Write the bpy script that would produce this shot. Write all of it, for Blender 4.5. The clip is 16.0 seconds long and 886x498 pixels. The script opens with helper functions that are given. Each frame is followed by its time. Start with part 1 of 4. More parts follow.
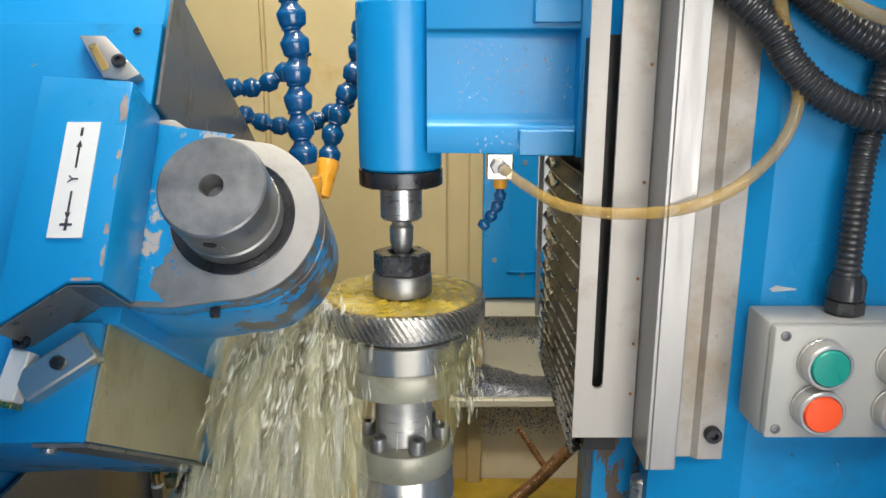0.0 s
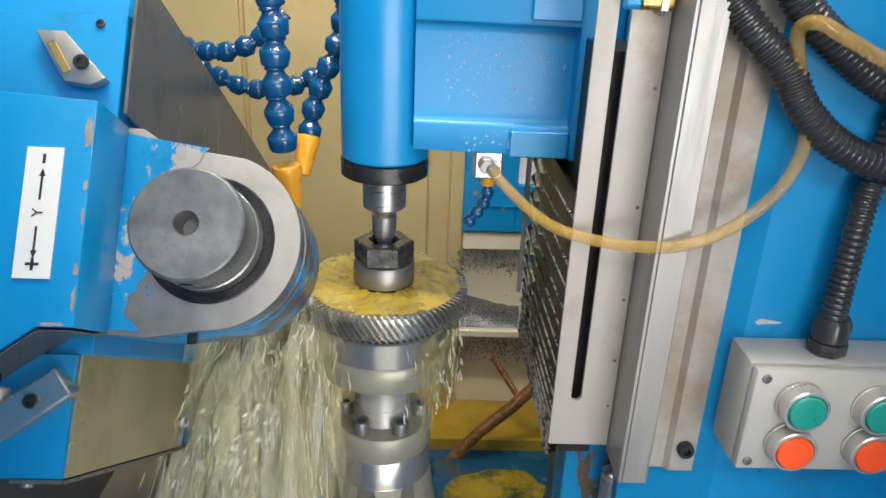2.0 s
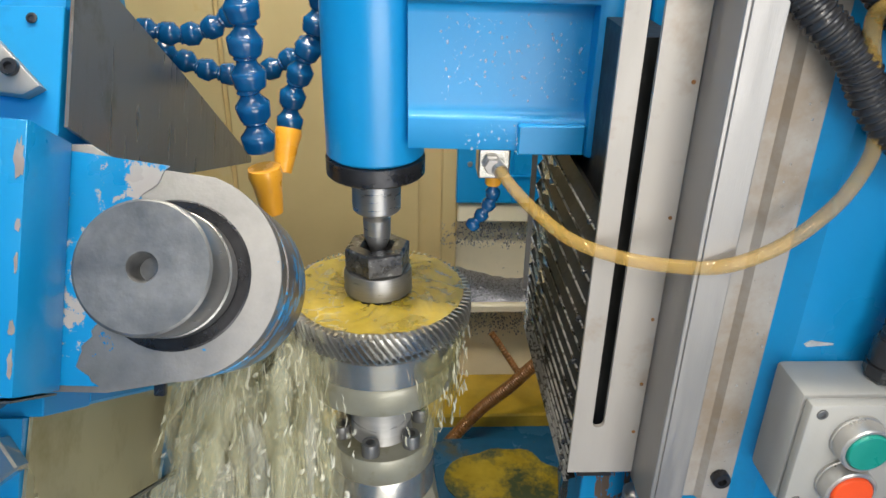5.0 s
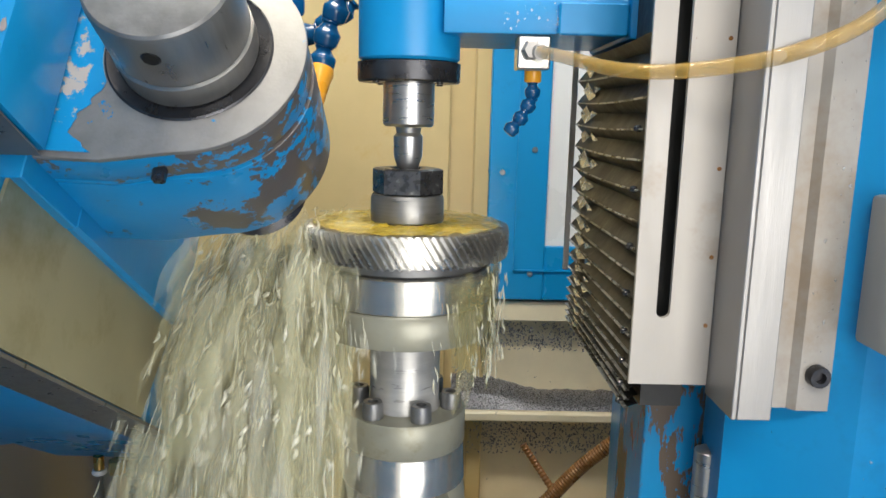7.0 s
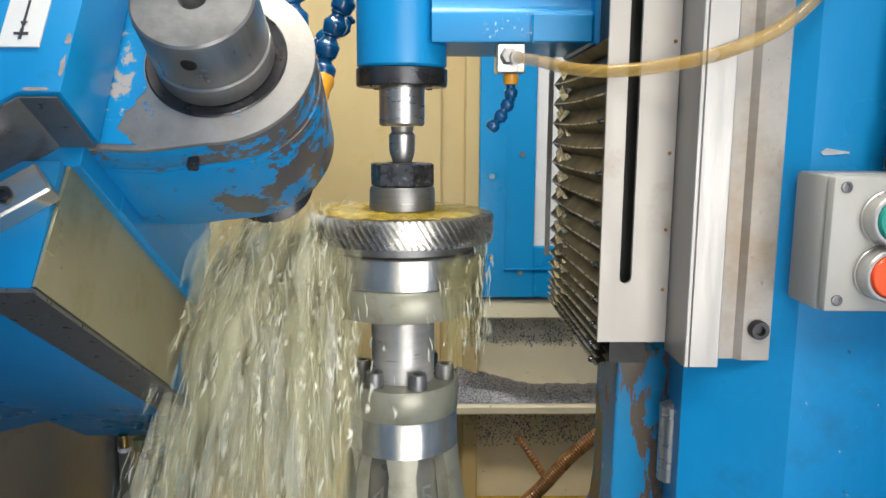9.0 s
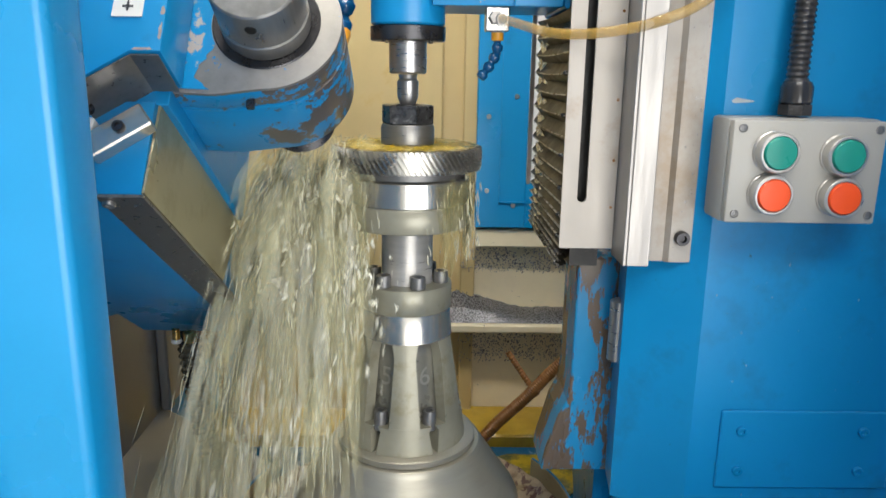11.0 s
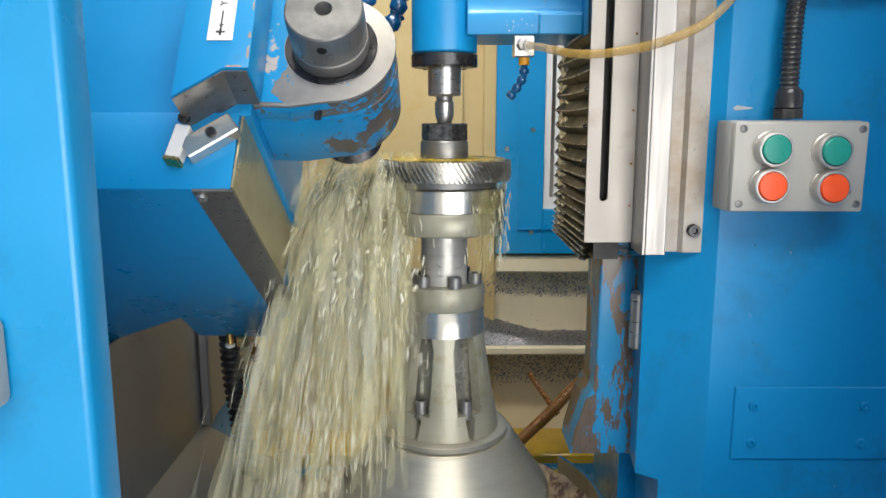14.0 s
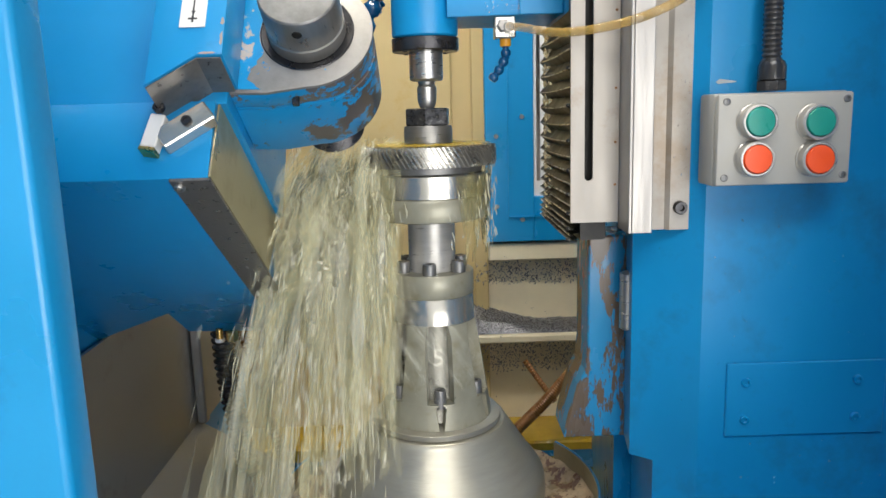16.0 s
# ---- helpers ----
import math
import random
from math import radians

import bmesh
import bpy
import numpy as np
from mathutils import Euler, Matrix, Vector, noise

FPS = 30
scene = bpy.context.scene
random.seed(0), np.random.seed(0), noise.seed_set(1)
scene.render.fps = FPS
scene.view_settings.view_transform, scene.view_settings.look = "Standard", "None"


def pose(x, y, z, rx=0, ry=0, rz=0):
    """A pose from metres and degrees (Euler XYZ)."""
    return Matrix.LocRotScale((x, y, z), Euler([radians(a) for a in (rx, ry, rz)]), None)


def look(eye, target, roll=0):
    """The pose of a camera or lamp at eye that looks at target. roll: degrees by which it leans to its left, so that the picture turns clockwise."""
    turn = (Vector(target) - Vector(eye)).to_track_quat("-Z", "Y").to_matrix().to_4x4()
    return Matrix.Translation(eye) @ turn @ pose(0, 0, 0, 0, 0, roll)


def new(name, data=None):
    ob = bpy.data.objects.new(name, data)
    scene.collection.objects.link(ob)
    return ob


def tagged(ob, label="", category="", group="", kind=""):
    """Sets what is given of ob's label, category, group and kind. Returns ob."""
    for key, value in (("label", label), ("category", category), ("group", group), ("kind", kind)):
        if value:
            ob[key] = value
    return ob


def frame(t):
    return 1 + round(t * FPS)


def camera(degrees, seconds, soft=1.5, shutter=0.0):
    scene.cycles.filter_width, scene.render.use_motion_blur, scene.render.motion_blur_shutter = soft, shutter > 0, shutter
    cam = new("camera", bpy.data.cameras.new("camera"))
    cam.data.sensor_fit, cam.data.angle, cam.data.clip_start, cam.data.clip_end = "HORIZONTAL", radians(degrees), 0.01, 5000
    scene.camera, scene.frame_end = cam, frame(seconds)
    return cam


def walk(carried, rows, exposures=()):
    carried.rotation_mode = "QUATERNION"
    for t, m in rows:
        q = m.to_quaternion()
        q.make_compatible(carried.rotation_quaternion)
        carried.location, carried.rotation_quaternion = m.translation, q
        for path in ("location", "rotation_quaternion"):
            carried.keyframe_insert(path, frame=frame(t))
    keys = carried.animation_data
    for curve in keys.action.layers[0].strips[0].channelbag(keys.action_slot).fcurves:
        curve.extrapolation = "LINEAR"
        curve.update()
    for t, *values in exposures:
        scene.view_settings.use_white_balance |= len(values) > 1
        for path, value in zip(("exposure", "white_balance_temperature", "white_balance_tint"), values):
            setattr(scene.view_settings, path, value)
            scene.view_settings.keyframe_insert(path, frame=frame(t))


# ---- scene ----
cam = camera(61.8, 16.0, 1.5, 0.2)
METRES, EYE, TILT, LEAN, TURN = 1.05, 1.3, -14.0, 0.0, 0.0
ROWS = [
    (0.0, 0.0, 0.0, 0.0, -0.0, -0.0, -0.0),
    (0.5, 0.0011, 0.0184, 0.0364, -0.31, -2.25, -0.81),
    (1.0, -0.0032, 0.0281, 0.0633, -0.59, -5.16, -1.62),
    (1.5, -0.0062, 0.0313, 0.0746, -1.07, -7.19, -1.96),
    (2.0, -0.006, 0.0212, 0.0878, -1.59, -8.93, -1.87),
    (2.5, -0.0057, 0.0179, 0.1101, -2.19, -10.74, -1.35),
    (3.0, -0.0094, 0.0327, 0.1269, -2.73, -12.54, -0.74),
    (3.5, -0.0088, 0.0615, 0.1484, -3.19, -14.78, -0.21),
    (4.0, -0.0092, 0.0882, 0.1523, -3.29, -16.8, 0.1),
    (6.5, -0.0164, 0.1126, -0.0297, -1.58, 0.51, -1.78),
    (7.0, -0.0159, 0.1234, -0.0911, -0.78, 3.74, -1.16),
    (7.5, -0.0247, 0.1227, -0.1108, -1.11, 5.01, -1.29),
    (8.0, -0.0176, 0.1239, -0.128, -1.37, 6.3, -0.2),
    (10.5, -0.0119, -0.0655, -0.1021, -0.71, 0.85, -0.33),
    (11.0, -0.011, -0.0694, -0.1415, -0.89, 0.24, -0.7),
    (11.5, -0.0127, -0.0434, -0.1714, -0.85, 0.01, 1.12),
    (12.0, -0.021, -0.0411, -0.1858, -1.18, -1.04, 1.34),
    (12.5, -0.0303, -0.0322, -0.2285, -1.21, -1.75, 1.12),
    (13.0, -0.0269, -0.0515, -0.2086, -1.54, -2.21, 2.05),
    (13.5, -0.0392, -0.1373, -0.1944, -1.07, -0.52, 1.45),
    (14.0, -0.0391, -0.145, -0.1916, -0.18, 4.06, -0.02),
    (14.5, -0.0325, -0.1446, -0.1926, -0.08, 5.57, 0.41),
    (15.0, -0.0295, -0.1424, -0.1919, 0.02, 5.3, 1.2),
    (15.5, -0.0293, -0.1502, -0.1988, -0.05, 4.58, 1.67),
    (16.0, -0.0283, -0.1375, -0.1998, -0.26, 3.62, 1.77),
]
walk(cam, [(t, pose(0, 0, EYE, TILT, LEAN, TURN) @ pose(METRES * x, METRES * y, METRES * z, 90 + pitch, roll, yaw)) for t, x, y, z, yaw, pitch, roll in ROWS], [(0.0, 0.0), (4.0, 0.0), (6.5, 0.1), (8.0, 0.18), (10.5, 0.05), (11.5, 0.08), (12.1, 0.3), (12.9, 0.32), (13.6, 0.08), (16.0, 0.0)])


# ---- world and light ----
world = bpy.data.worlds.new("workshop_air")
scene.world = world
world.use_nodes = True
world.node_tree.nodes["Background"].inputs[0].default_value = (1.0, 0.96, 0.90, 1)
world.node_tree.nodes["Background"].inputs[1].default_value = 0.5
scene.view_settings.exposure = 0.0


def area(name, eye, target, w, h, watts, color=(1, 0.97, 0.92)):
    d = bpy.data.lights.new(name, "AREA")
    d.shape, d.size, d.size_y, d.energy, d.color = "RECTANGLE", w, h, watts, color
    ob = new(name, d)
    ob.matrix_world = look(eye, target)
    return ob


area("overhead_area_light", (-0.5, -1.1, 2.9), (0, 0.6, 1.0), 1.6, 0.5, 2.5)
# added fill: shines down to bounce soft light off floor and walls
area("overhead_area_light", (0.0, -2.4, 3.7), (0, -2.4, 0), 3.0, 1.2, 125)
area("overhead_area_light", (0.9, -0.9, 2.9), (0.1, 0.6, 1.0), 1.6, 0.5, 2.5)
# unseen broad fill added in front, reaching the faces that look down
area("front_fill_light", (1.25, -3.2, 0.85), (-0.2, 0.6, 1.0), 2.6, 1.5, 93, (1, 0.98, 0.95))
# unseen warm fill added to brighten the chamber and its back wall
area("chamber_fill_light", (-0.08, 0.55, 2.10), (0.06, 1.30, 0.60), 0.6, 0.12, 13.5, (1, 0.92, 0.78))


# ---- materials ----
def ramp(nt, fac, stops):
    r = nt.nodes.new("ShaderNodeValToRGB")
    els = r.color_ramp.elements
    while len(els) < len(stops):
        els.new(0.5)
    for e, (p, c) in zip(els, stops):
        e.position, e.color = p, (*c, 1) if len(c) == 3 else c
    nt.links.new(fac, r.inputs[0])
    return r.outputs[0]


def noise_of(nt, scale, detail=4, stretch=None, rough=0.6, space="Object"):
    tc = nt.nodes.new("ShaderNodeTexCoord")
    n = nt.nodes.new("ShaderNodeTexNoise")
    n.inputs["Scale"].default_value, n.inputs["Detail"].default_value, n.inputs["Roughness"].default_value = scale, detail, rough
    if stretch:
        mp = nt.nodes.new("ShaderNodeMapping")
        mp.inputs["Scale"].default_value = stretch
        nt.links.new(tc.outputs[space], mp.inputs[0])
        nt.links.new(mp.outputs[0], n.inputs[0])
    else:
        nt.links.new(tc.outputs[space], n.inputs[0])
    return n.outputs["Fac"]


def mixc(nt, fac, a, b):
    m = nt.nodes.new("ShaderNodeMix")
    m.data_type = "RGBA"
    for sock, v in ((m.inputs["Factor"], fac), (m.inputs["A"], a), (m.inputs["B"], b)):
        if isinstance(v, (tuple, list)):
            sock.default_value = (*v, 1)
        elif isinstance(v, (int, float)):
            sock.default_value = v
        else:
            nt.links.new(v, sock)
    return m.outputs["Result"]


def mat(name, color, rough=0.5, metal=0.0, vary=0.12, scale=30, wear=None, wear_at=0.66, stretch=None, bump=0.15, bump_scale=200, alpha=None, transmission=0.0, rough_vary=0.1, coat=0.0, stain=None, stain_at=0.6, stain_scale=9, wear_scale=22, wear_stretch=None, wear_grow=None):
    m = bpy.data.materials.new(name)
    m.use_nodes = True
    nt = m.node_tree
    b = nt.nodes["Principled BSDF"]
    n1 = noise_of(nt, scale, 5, stretch)
    lo, hi = tuple(c * (1 - vary) for c in color), tuple(min(1, c * (1 + vary)) for c in color)
    col = ramp(nt, n1, [(0.3, lo), (0.7, hi)])
    rr = ramp(nt, n1, [(0.3, (max(0.02, rough - rough_vary),) * 3), (0.7, (min(1, rough + rough_vary),) * 3)])
    if stain:
        f = ramp(nt, noise_of(nt, stain_scale, 6, None, 0.7), [(stain_at, (0, 0, 0)), (min(1, stain_at + 0.14), (1, 1, 1))])
        col = mixc(nt, f, col, stain)
    if wear:
        wn = noise_of(nt, wear_scale, 7, wear_stretch, 0.72)
        if wear_grow:
            x0, x1, gain = wear_grow
            sep, mr, add = nt.nodes.new("ShaderNodeSeparateXYZ"), nt.nodes.new("ShaderNodeMapRange"), nt.nodes.new("ShaderNodeMath")
            nt.links.new(nt.nodes.new("ShaderNodeTexCoord").outputs["Object"], sep.inputs[0])
            for key, val in (("From Min", x0), ("From Max", x1), ("To Min", 0.0), ("To Max", gain)):
                mr.inputs[key].default_value = val
            nt.links.new(sep.outputs["X"], mr.inputs["Value"])
            nt.links.new(wn, add.inputs[0])
            nt.links.new(mr.outputs[0], add.inputs[1])
            wn = add.outputs[0]
        f = ramp(nt, wn, [(wear_at, (0, 0, 0)), (wear_at + 0.015, (1, 1, 1))])
        col = mixc(nt, f, col, wear)
    nt.links.new(col, b.inputs["Base Color"])
    nt.links.new(rr, b.inputs["Roughness"])
    b.inputs["Metallic"].default_value = metal
    b.inputs["Coat Weight"].default_value = coat
    b.inputs["Coat Roughness"].default_value = 0.12
    if transmission:
        b.inputs["Transmission Weight"].default_value = transmission
        b.inputs["IOR"].default_value = 1.33
    if alpha is not None:
        b.inputs["Alpha"].default_value = alpha
    if bump:
        bp = nt.nodes.new("ShaderNodeBump")
        bp.inputs["Strength"].default_value, bp.inputs["Distance"].default_value = bump, 0.001
        nt.links.new(noise_of(nt, bump_scale, 3, stretch), bp.inputs["Height"])
        nt.links.new(bp.outputs[0], b.inputs["Normal"])
    return m


BLUE = (0.005, 0.252, 0.56)
M_BLUE = mat("blue_machine_paint", BLUE, 0.32, 0, 0.07, 7, None, 0.7, None, 0.12, 90, coat=0.06, stain=(0.010, 0.18, 0.39), stain_at=0.60)
M_WORN = mat("worn_blue_paint", BLUE, 0.33, 0, 0.10, 14, (0.10, 0.085, 0.08), 0.60, None, 0.15, 90, coat=0.2, wear_scale=34, wear_grow=(-0.150, -0.095, 0.15))
M_CHIPPED = mat("edge_chipped_blue_paint", BLUE, 0.33, 0, 0.07, 7, (0.30, 0.27, 0.26), 0.70, None, 0.12, 90, coat=0.06, stain=(0.010, 0.18, 0.39), stain_at=0.60, wear_scale=30)
M_GRIME = mat("splashed_blue_wall_paint", BLUE, 0.34, 0, 0.06, 6, (0.012, 0.105, 0.19), 0.69, None, 0.14, 90, coat=0.06, stain=(0.010, 0.185, 0.39), stain_at=0.52, stain_scale=6, wear_scale=48, wear_stretch=(1, 1, 0.6))
M_CAST = mat("worn_cast_face", (0.27, 0.26, 0.25), 0.50, 0.45, 0.16, 60, BLUE, 0.645, None, 0.25, 300, wear_scale=34)
M_RUST = mat("wet_rusty_blue_paint", (0.010, 0.22, 0.46), 0.25, 0, 0.15, 10, (0.115, 0.085, 0.06), 0.50, (1, 1, 0.35), 0.3, 80, wear_scale=26, wear_stretch=(1, 1, 0.3))
M_SATIN = mat("satin_wet_steel", (0.27, 0.265, 0.255), 0.36, 0.75, 0.10, 40, None, 0.7, (1, 1, 14), 0.10, 120)
M_STEEL = mat("turned_steel", (0.46, 0.455, 0.45), 0.30, 0.85, 0.05, 40, None, 0.7, (1, 1, 8), 0.015, 120, rough_vary=0.04)
M_NECK = mat("wet_grey_neck", (0.42, 0.41, 0.39), 0.34, 0.35, 0.12, 30, None, 0.7, (1, 1, 6), 0.1, 90)
M_BRIGHT = mat("bright_ground_steel", (0.52, 0.51, 0.47), 0.22, 0.8, 0.05, 30, None, 0.7, (1, 1, 8), 0.015, 120, rough_vary=0.05)
M_ENDCAP = mat("dull_machined_steel", (0.20, 0.20, 0.20), 0.42, 0.6, 0.25, 70, None, 0.7, None, 0.15, 300)
M_DARK = mat("dark_blackened_steel", (0.055, 0.055, 0.06), 0.3, 0.7, 0.25, 60, (0.3, 0.3, 0.3), 0.72)
M_NUT = mat("worn_black_nut", (0.10, 0.10, 0.105), 0.30, 0.7, 0.35, 120, (0.30, 0.30, 0.30), 0.60, None, 0.3, 300, wear_scale=120)
M_FIX = mat("wet_fixture_casting", (0.30, 0.29, 0.225), 0.36, 0.25, 0.16, 18, None, 0.7, None, 0.3, 60, coat=0.1, stain=(0.23, 0.21, 0.13), stain_at=0.54, stain_scale=26)
M_SKIRT = mat("wet_brushed_skirt", (0.36, 0.345, 0.29), 0.35, 0.55, 0.07, 26, None, 0.7, (1, 1, 7), 0.12, 60, rough_vary=0.07, coat=0.1, stain=(0.38, 0.355, 0.28), stain_at=0.56, stain_scale=7)
M_STAIN = mat("brushed_stainless_sheet", (0.36, 0.345, 0.33), 0.42, 0.7, 0.06, 12, None, 0.7, (14, 14, 1), 0.08, 90, stain=(0.36, 0.31, 0.25), stain_at=0.62, stain_scale=7)
M_GALV = mat("matt_stainless_guard", (0.39, 0.36, 0.325), 0.45, 0.2, 0.05, 9, (0.22, 0.14, 0.09), 0.74, (5, 5, 1), 0.06, 90, stain=(0.31, 0.25, 0.19), stain_at=0.51, stain_scale=9, wear_scale=40)
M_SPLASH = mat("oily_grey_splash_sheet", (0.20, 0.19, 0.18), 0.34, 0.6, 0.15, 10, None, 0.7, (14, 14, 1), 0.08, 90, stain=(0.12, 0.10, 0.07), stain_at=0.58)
M_DSHEET = mat("dull_dirty_sheet", (0.33, 0.332, 0.335), 0.38, 0.6, 0.12, 6, None, 0.7, (1, 0.25, 1), 0.3, 14, stain=(0.20, 0.18, 0.15), stain_at=0.58, stain_scale=5)
M_BEIGE = mat("oily_cream_paint", (0.55, 0.42, 0.20), 0.42, 0, 0.09, 5, (0.10, 0.075, 0.05), 0.73, None, 0.1, 60, stain=(0.50, 0.33, 0.10), stain_at=0.56, stain_scale=5, wear_scale=60)
M_CREAM = mat("pale_cream_ledge", (0.80, 0.70, 0.50), 0.4, 0, 0.10, 8, (0.07, 0.07, 0.08), 0.66, None, 0.1, 60, wear_scale=70)
M_OILY = mat("yellow_oily_floor", (0.46, 0.30, 0.03), 0.15, 0, 0.3, 12, None, 0.7, None, 0.2, 30)
# blue base paint darkened for the shadow low in the chamber
M_DEEP = mat("shaded_wet_blue_base", (0.010, 0.085, 0.17), 0.25, 0, 0.25, 12, None, 0.7, None, 0.2, 60, stain=(0.09, 0.08, 0.03), stain_at=0.56)
M_PUDDLE = mat("streaky_coolant_puddle", (0.34, 0.24, 0.02), 0.12, 0, 0.4, 16, None, 0.5, None, 0.3, 40, stain=(0.06, 0.075, 0.035), stain_at=0.44, stain_scale=13)
M_CHIP = mat("steel_chips", (0.26, 0.26, 0.28), 0.3, 0.7, 0.6, 400, (0.05, 0.05, 0.06), 0.55, None, 0.9, 500, wear_scale=300)
M_RUBBER = mat("black_corrugated_plastic", (0.035, 0.035, 0.038), 0.24, 0, 0.2, 40, None, 0.7, None, 0.1, 200)
M_PLEAT = mat("oily_black_bellows_cloth", (0.014, 0.014, 0.0135), 0.42, 0, 0.3, 40, (0.07, 0.065, 0.055), 0.66, None, 0.3, 160)
M_PLEAT.node_tree.nodes["Principled BSDF"].inputs["Specular IOR Level"].default_value = 0.3
M_PLEATEDGE = mat("pale_bellows_edge", (0.42, 0.42, 0.41), 0.3, 0.6, 0.3, 80, (0.04, 0.04, 0.04), 0.54)
M_FOLD = mat("bright_fold_corner", (0.60, 0.60, 0.59), 0.22, 0.7, 0.2, 120, (0.06, 0.06, 0.06), 0.60, None, 0.4, 160, wear_scale=90)
M_LOCK = mat("blue_hose_plastic", (0.004, 0.072, 0.20), 0.2, 0, 0.06, 30, None, 0.7, None, 0.03, 90, coat=0.4)
M_ORANGE = mat("orange_nozzle_plastic", (0.85, 0.38, 0.03), 0.3, 0, 0.06, 30, None, 0.7, None, 0.03, 90)
M_GREY = mat("grey_enclosure_paint", (0.42, 0.41, 0.38), 0.42, 0, 0.04, 12, None, 0.7, None, 0.1, 400, stain=(0.42, 0.36, 0.28), stain_at=0.66, stain_scale=22)
# yellow base colour holds the splash plate's reflection; the ring lining is oily
M_OILSHEET = mat("oily_reflection_tinted_sheet", (0.50, 0.45, 0.29), 0.30, 0.6, 0.12, 8, None, 0.7, None, 0.06, 60, stain=(0.36, 0.30, 0.15), stain_at=0.5, stain_scale=6)
M_CHROME = mat("worn_chrome", (0.55, 0.53, 0.50), 0.34, 0.7, 0.1, 60, None, 0.7, None, 0.05, 90)
M_GREEN = mat("green_button_plastic", (0.015, 0.30, 0.235), 0.35, 0, 0.04, 30, None, 0.7, None, 0.03, 90)
M_RED = mat("orange_red_button_plastic", (0.95, 0.10, 0.02), 0.35, 0, 0.04, 30, None, 0.7, None, 0.03, 90)
M_WHITE = mat("white_label", (0.74, 0.73, 0.71), 0.5, 0, 0.03, 30, None, 0.7, None, 0.03, 90)
M_INK = mat("black_print", (0.03, 0.03, 0.035), 0.5, 0, 0.05, 30, None, 0.7, None, 0, 90)
M_BRASS = mat("brass", (0.65, 0.42, 0.15), 0.3, 1, 0.1, 40)
M_COPPER = mat("brown_coil_hose", (0.24, 0.105, 0.028), 0.3, 0.1, 0.25, 40)
M_FOAM = mat("chip_laden_foam", (0.42, 0.31, 0.20), 0.3, 0, 0.45, 45, (0.14, 0.07, 0.055), 0.52, None, 0.8, 90, wear_scale=55)
M_CLEAR = mat("clear_amber_tube", (0.58, 0.37, 0.085), 0.05, 0, 0.12, 60, None, 0.7, None, 0, 90, alpha=0.50, transmission=0.25, coat=0.5)
M_PANE = mat("milky_window_pane", (0.75, 0.75, 0.74), 0.3, 0, 0.04, 6, None, 0.7, None, 0, 90)
# floor and room are unseen; their pale tones reflect fill into the machine
M_FLOOR = mat("grey_bounce_floor", (0.42, 0.42, 0.40), 0.6, 0, 0.2, 3)
M_ROOM = mat("pale_bounce_wall", (0.78, 0.78, 0.77), 0.7, 0, 0.08, 2)


def fluid_mat(name, color, alpha, rough=0.08, pale=0.9):
    m = bpy.data.materials.new(name)
    m.use_nodes = True
    nt = m.node_tree
    b = nt.nodes["Principled BSDF"]
    g = nt.nodes.new("ShaderNodeNewGeometry")
    light = tuple(c + (1 - c) * 0.28 for c in color)
    col = ramp(nt, g.outputs["Random Per Island"], [(0.0, tuple(c * 0.55 for c in color)), (0.45, color), (pale, light), (1.0, (0.90, 0.89, 0.80))])
    al = ramp(nt, g.outputs["Random Per Island"], [(0.0, (alpha * 0.5,) * 3), (1.0, (min(1, alpha * 1.3),) * 3)])
    nt.links.new(col, b.inputs["Base Color"])
    nt.links.new(al, b.inputs["Alpha"])
    b.inputs["Roughness"].default_value = rough
    b.inputs["IOR"].default_value = 1.4
    return m


M_DROP = fluid_mat("pale_coolant_drops", (0.94, 0.92, 0.76), 0.75)


# ---- mesh helpers ----
def box(bm, x0, x1, y0, y1, z0, z1, bevel=0.0, seg=1):
    m = Matrix.LocRotScale(((x0 + x1) / 2, (y0 + y1) / 2, (z0 + z1) / 2), None, (x1 - x0, y1 - y0, z1 - z0))
    r = bmesh.ops.create_cube(bm, size=1, matrix=m)
    if bevel:
        es = {e for v in r["verts"] for e in v.link_edges}
        bmesh.ops.bevel(bm, geom=list(es), offset=bevel, segments=seg, affect="EDGES", profile=0.5)
    return bm


def lathe(bm, prof, seg=48, m=None, cap=True):
    """Turn a profile of (radius, height) round z."""
    m = m or Matrix()
    rings = [[bm.verts.new(m @ Vector((r * math.cos(2 * math.pi * i / seg), r * math.sin(2 * math.pi * i / seg), z))) for i in range(seg)] for r, z in prof]
    for a, b in zip(rings, rings[1:]):
        for i in range(seg):
            bm.faces.new((a[i], a[(i + 1) % seg], b[(i + 1) % seg], b[i]))
    if cap:
        if prof[0][0] > 1e-5:
            bm.faces.new(rings[0][::-1])
        if prof[-1][0] > 1e-5:
            bm.faces.new(rings[-1])
    return bm


def prism(bm, poly, axis, d0, d1, bevel=0.0):
    """A polygon (two coordinates, the axis left out) drawn out along an axis."""
    def at(p, d):
        return {"x": (d, p[0], p[1]), "y": (p[0], d, p[1]), "z": (p[0], p[1], d)}[axis]
    a = [bm.verts.new(at(p, d0)) for p in poly]
    b = [bm.verts.new(at(p, d1)) for p in poly]
    n = len(poly)
    fs = [bm.faces.new(a), bm.faces.new(b[::-1])]
    for i in range(n):
        fs.append(bm.faces.new((a[i], b[i], b[(i + 1) % n], a[(i + 1) % n])))
    bmesh.ops.recalc_face_normals(bm, faces=fs)
    if bevel:
        es = {e for f in fs[:2] for e in f.edges}
        bmesh.ops.bevel(bm, geom=list(es), offset=bevel, segments=2, affect="EDGES", profile=0.5)
    return bm


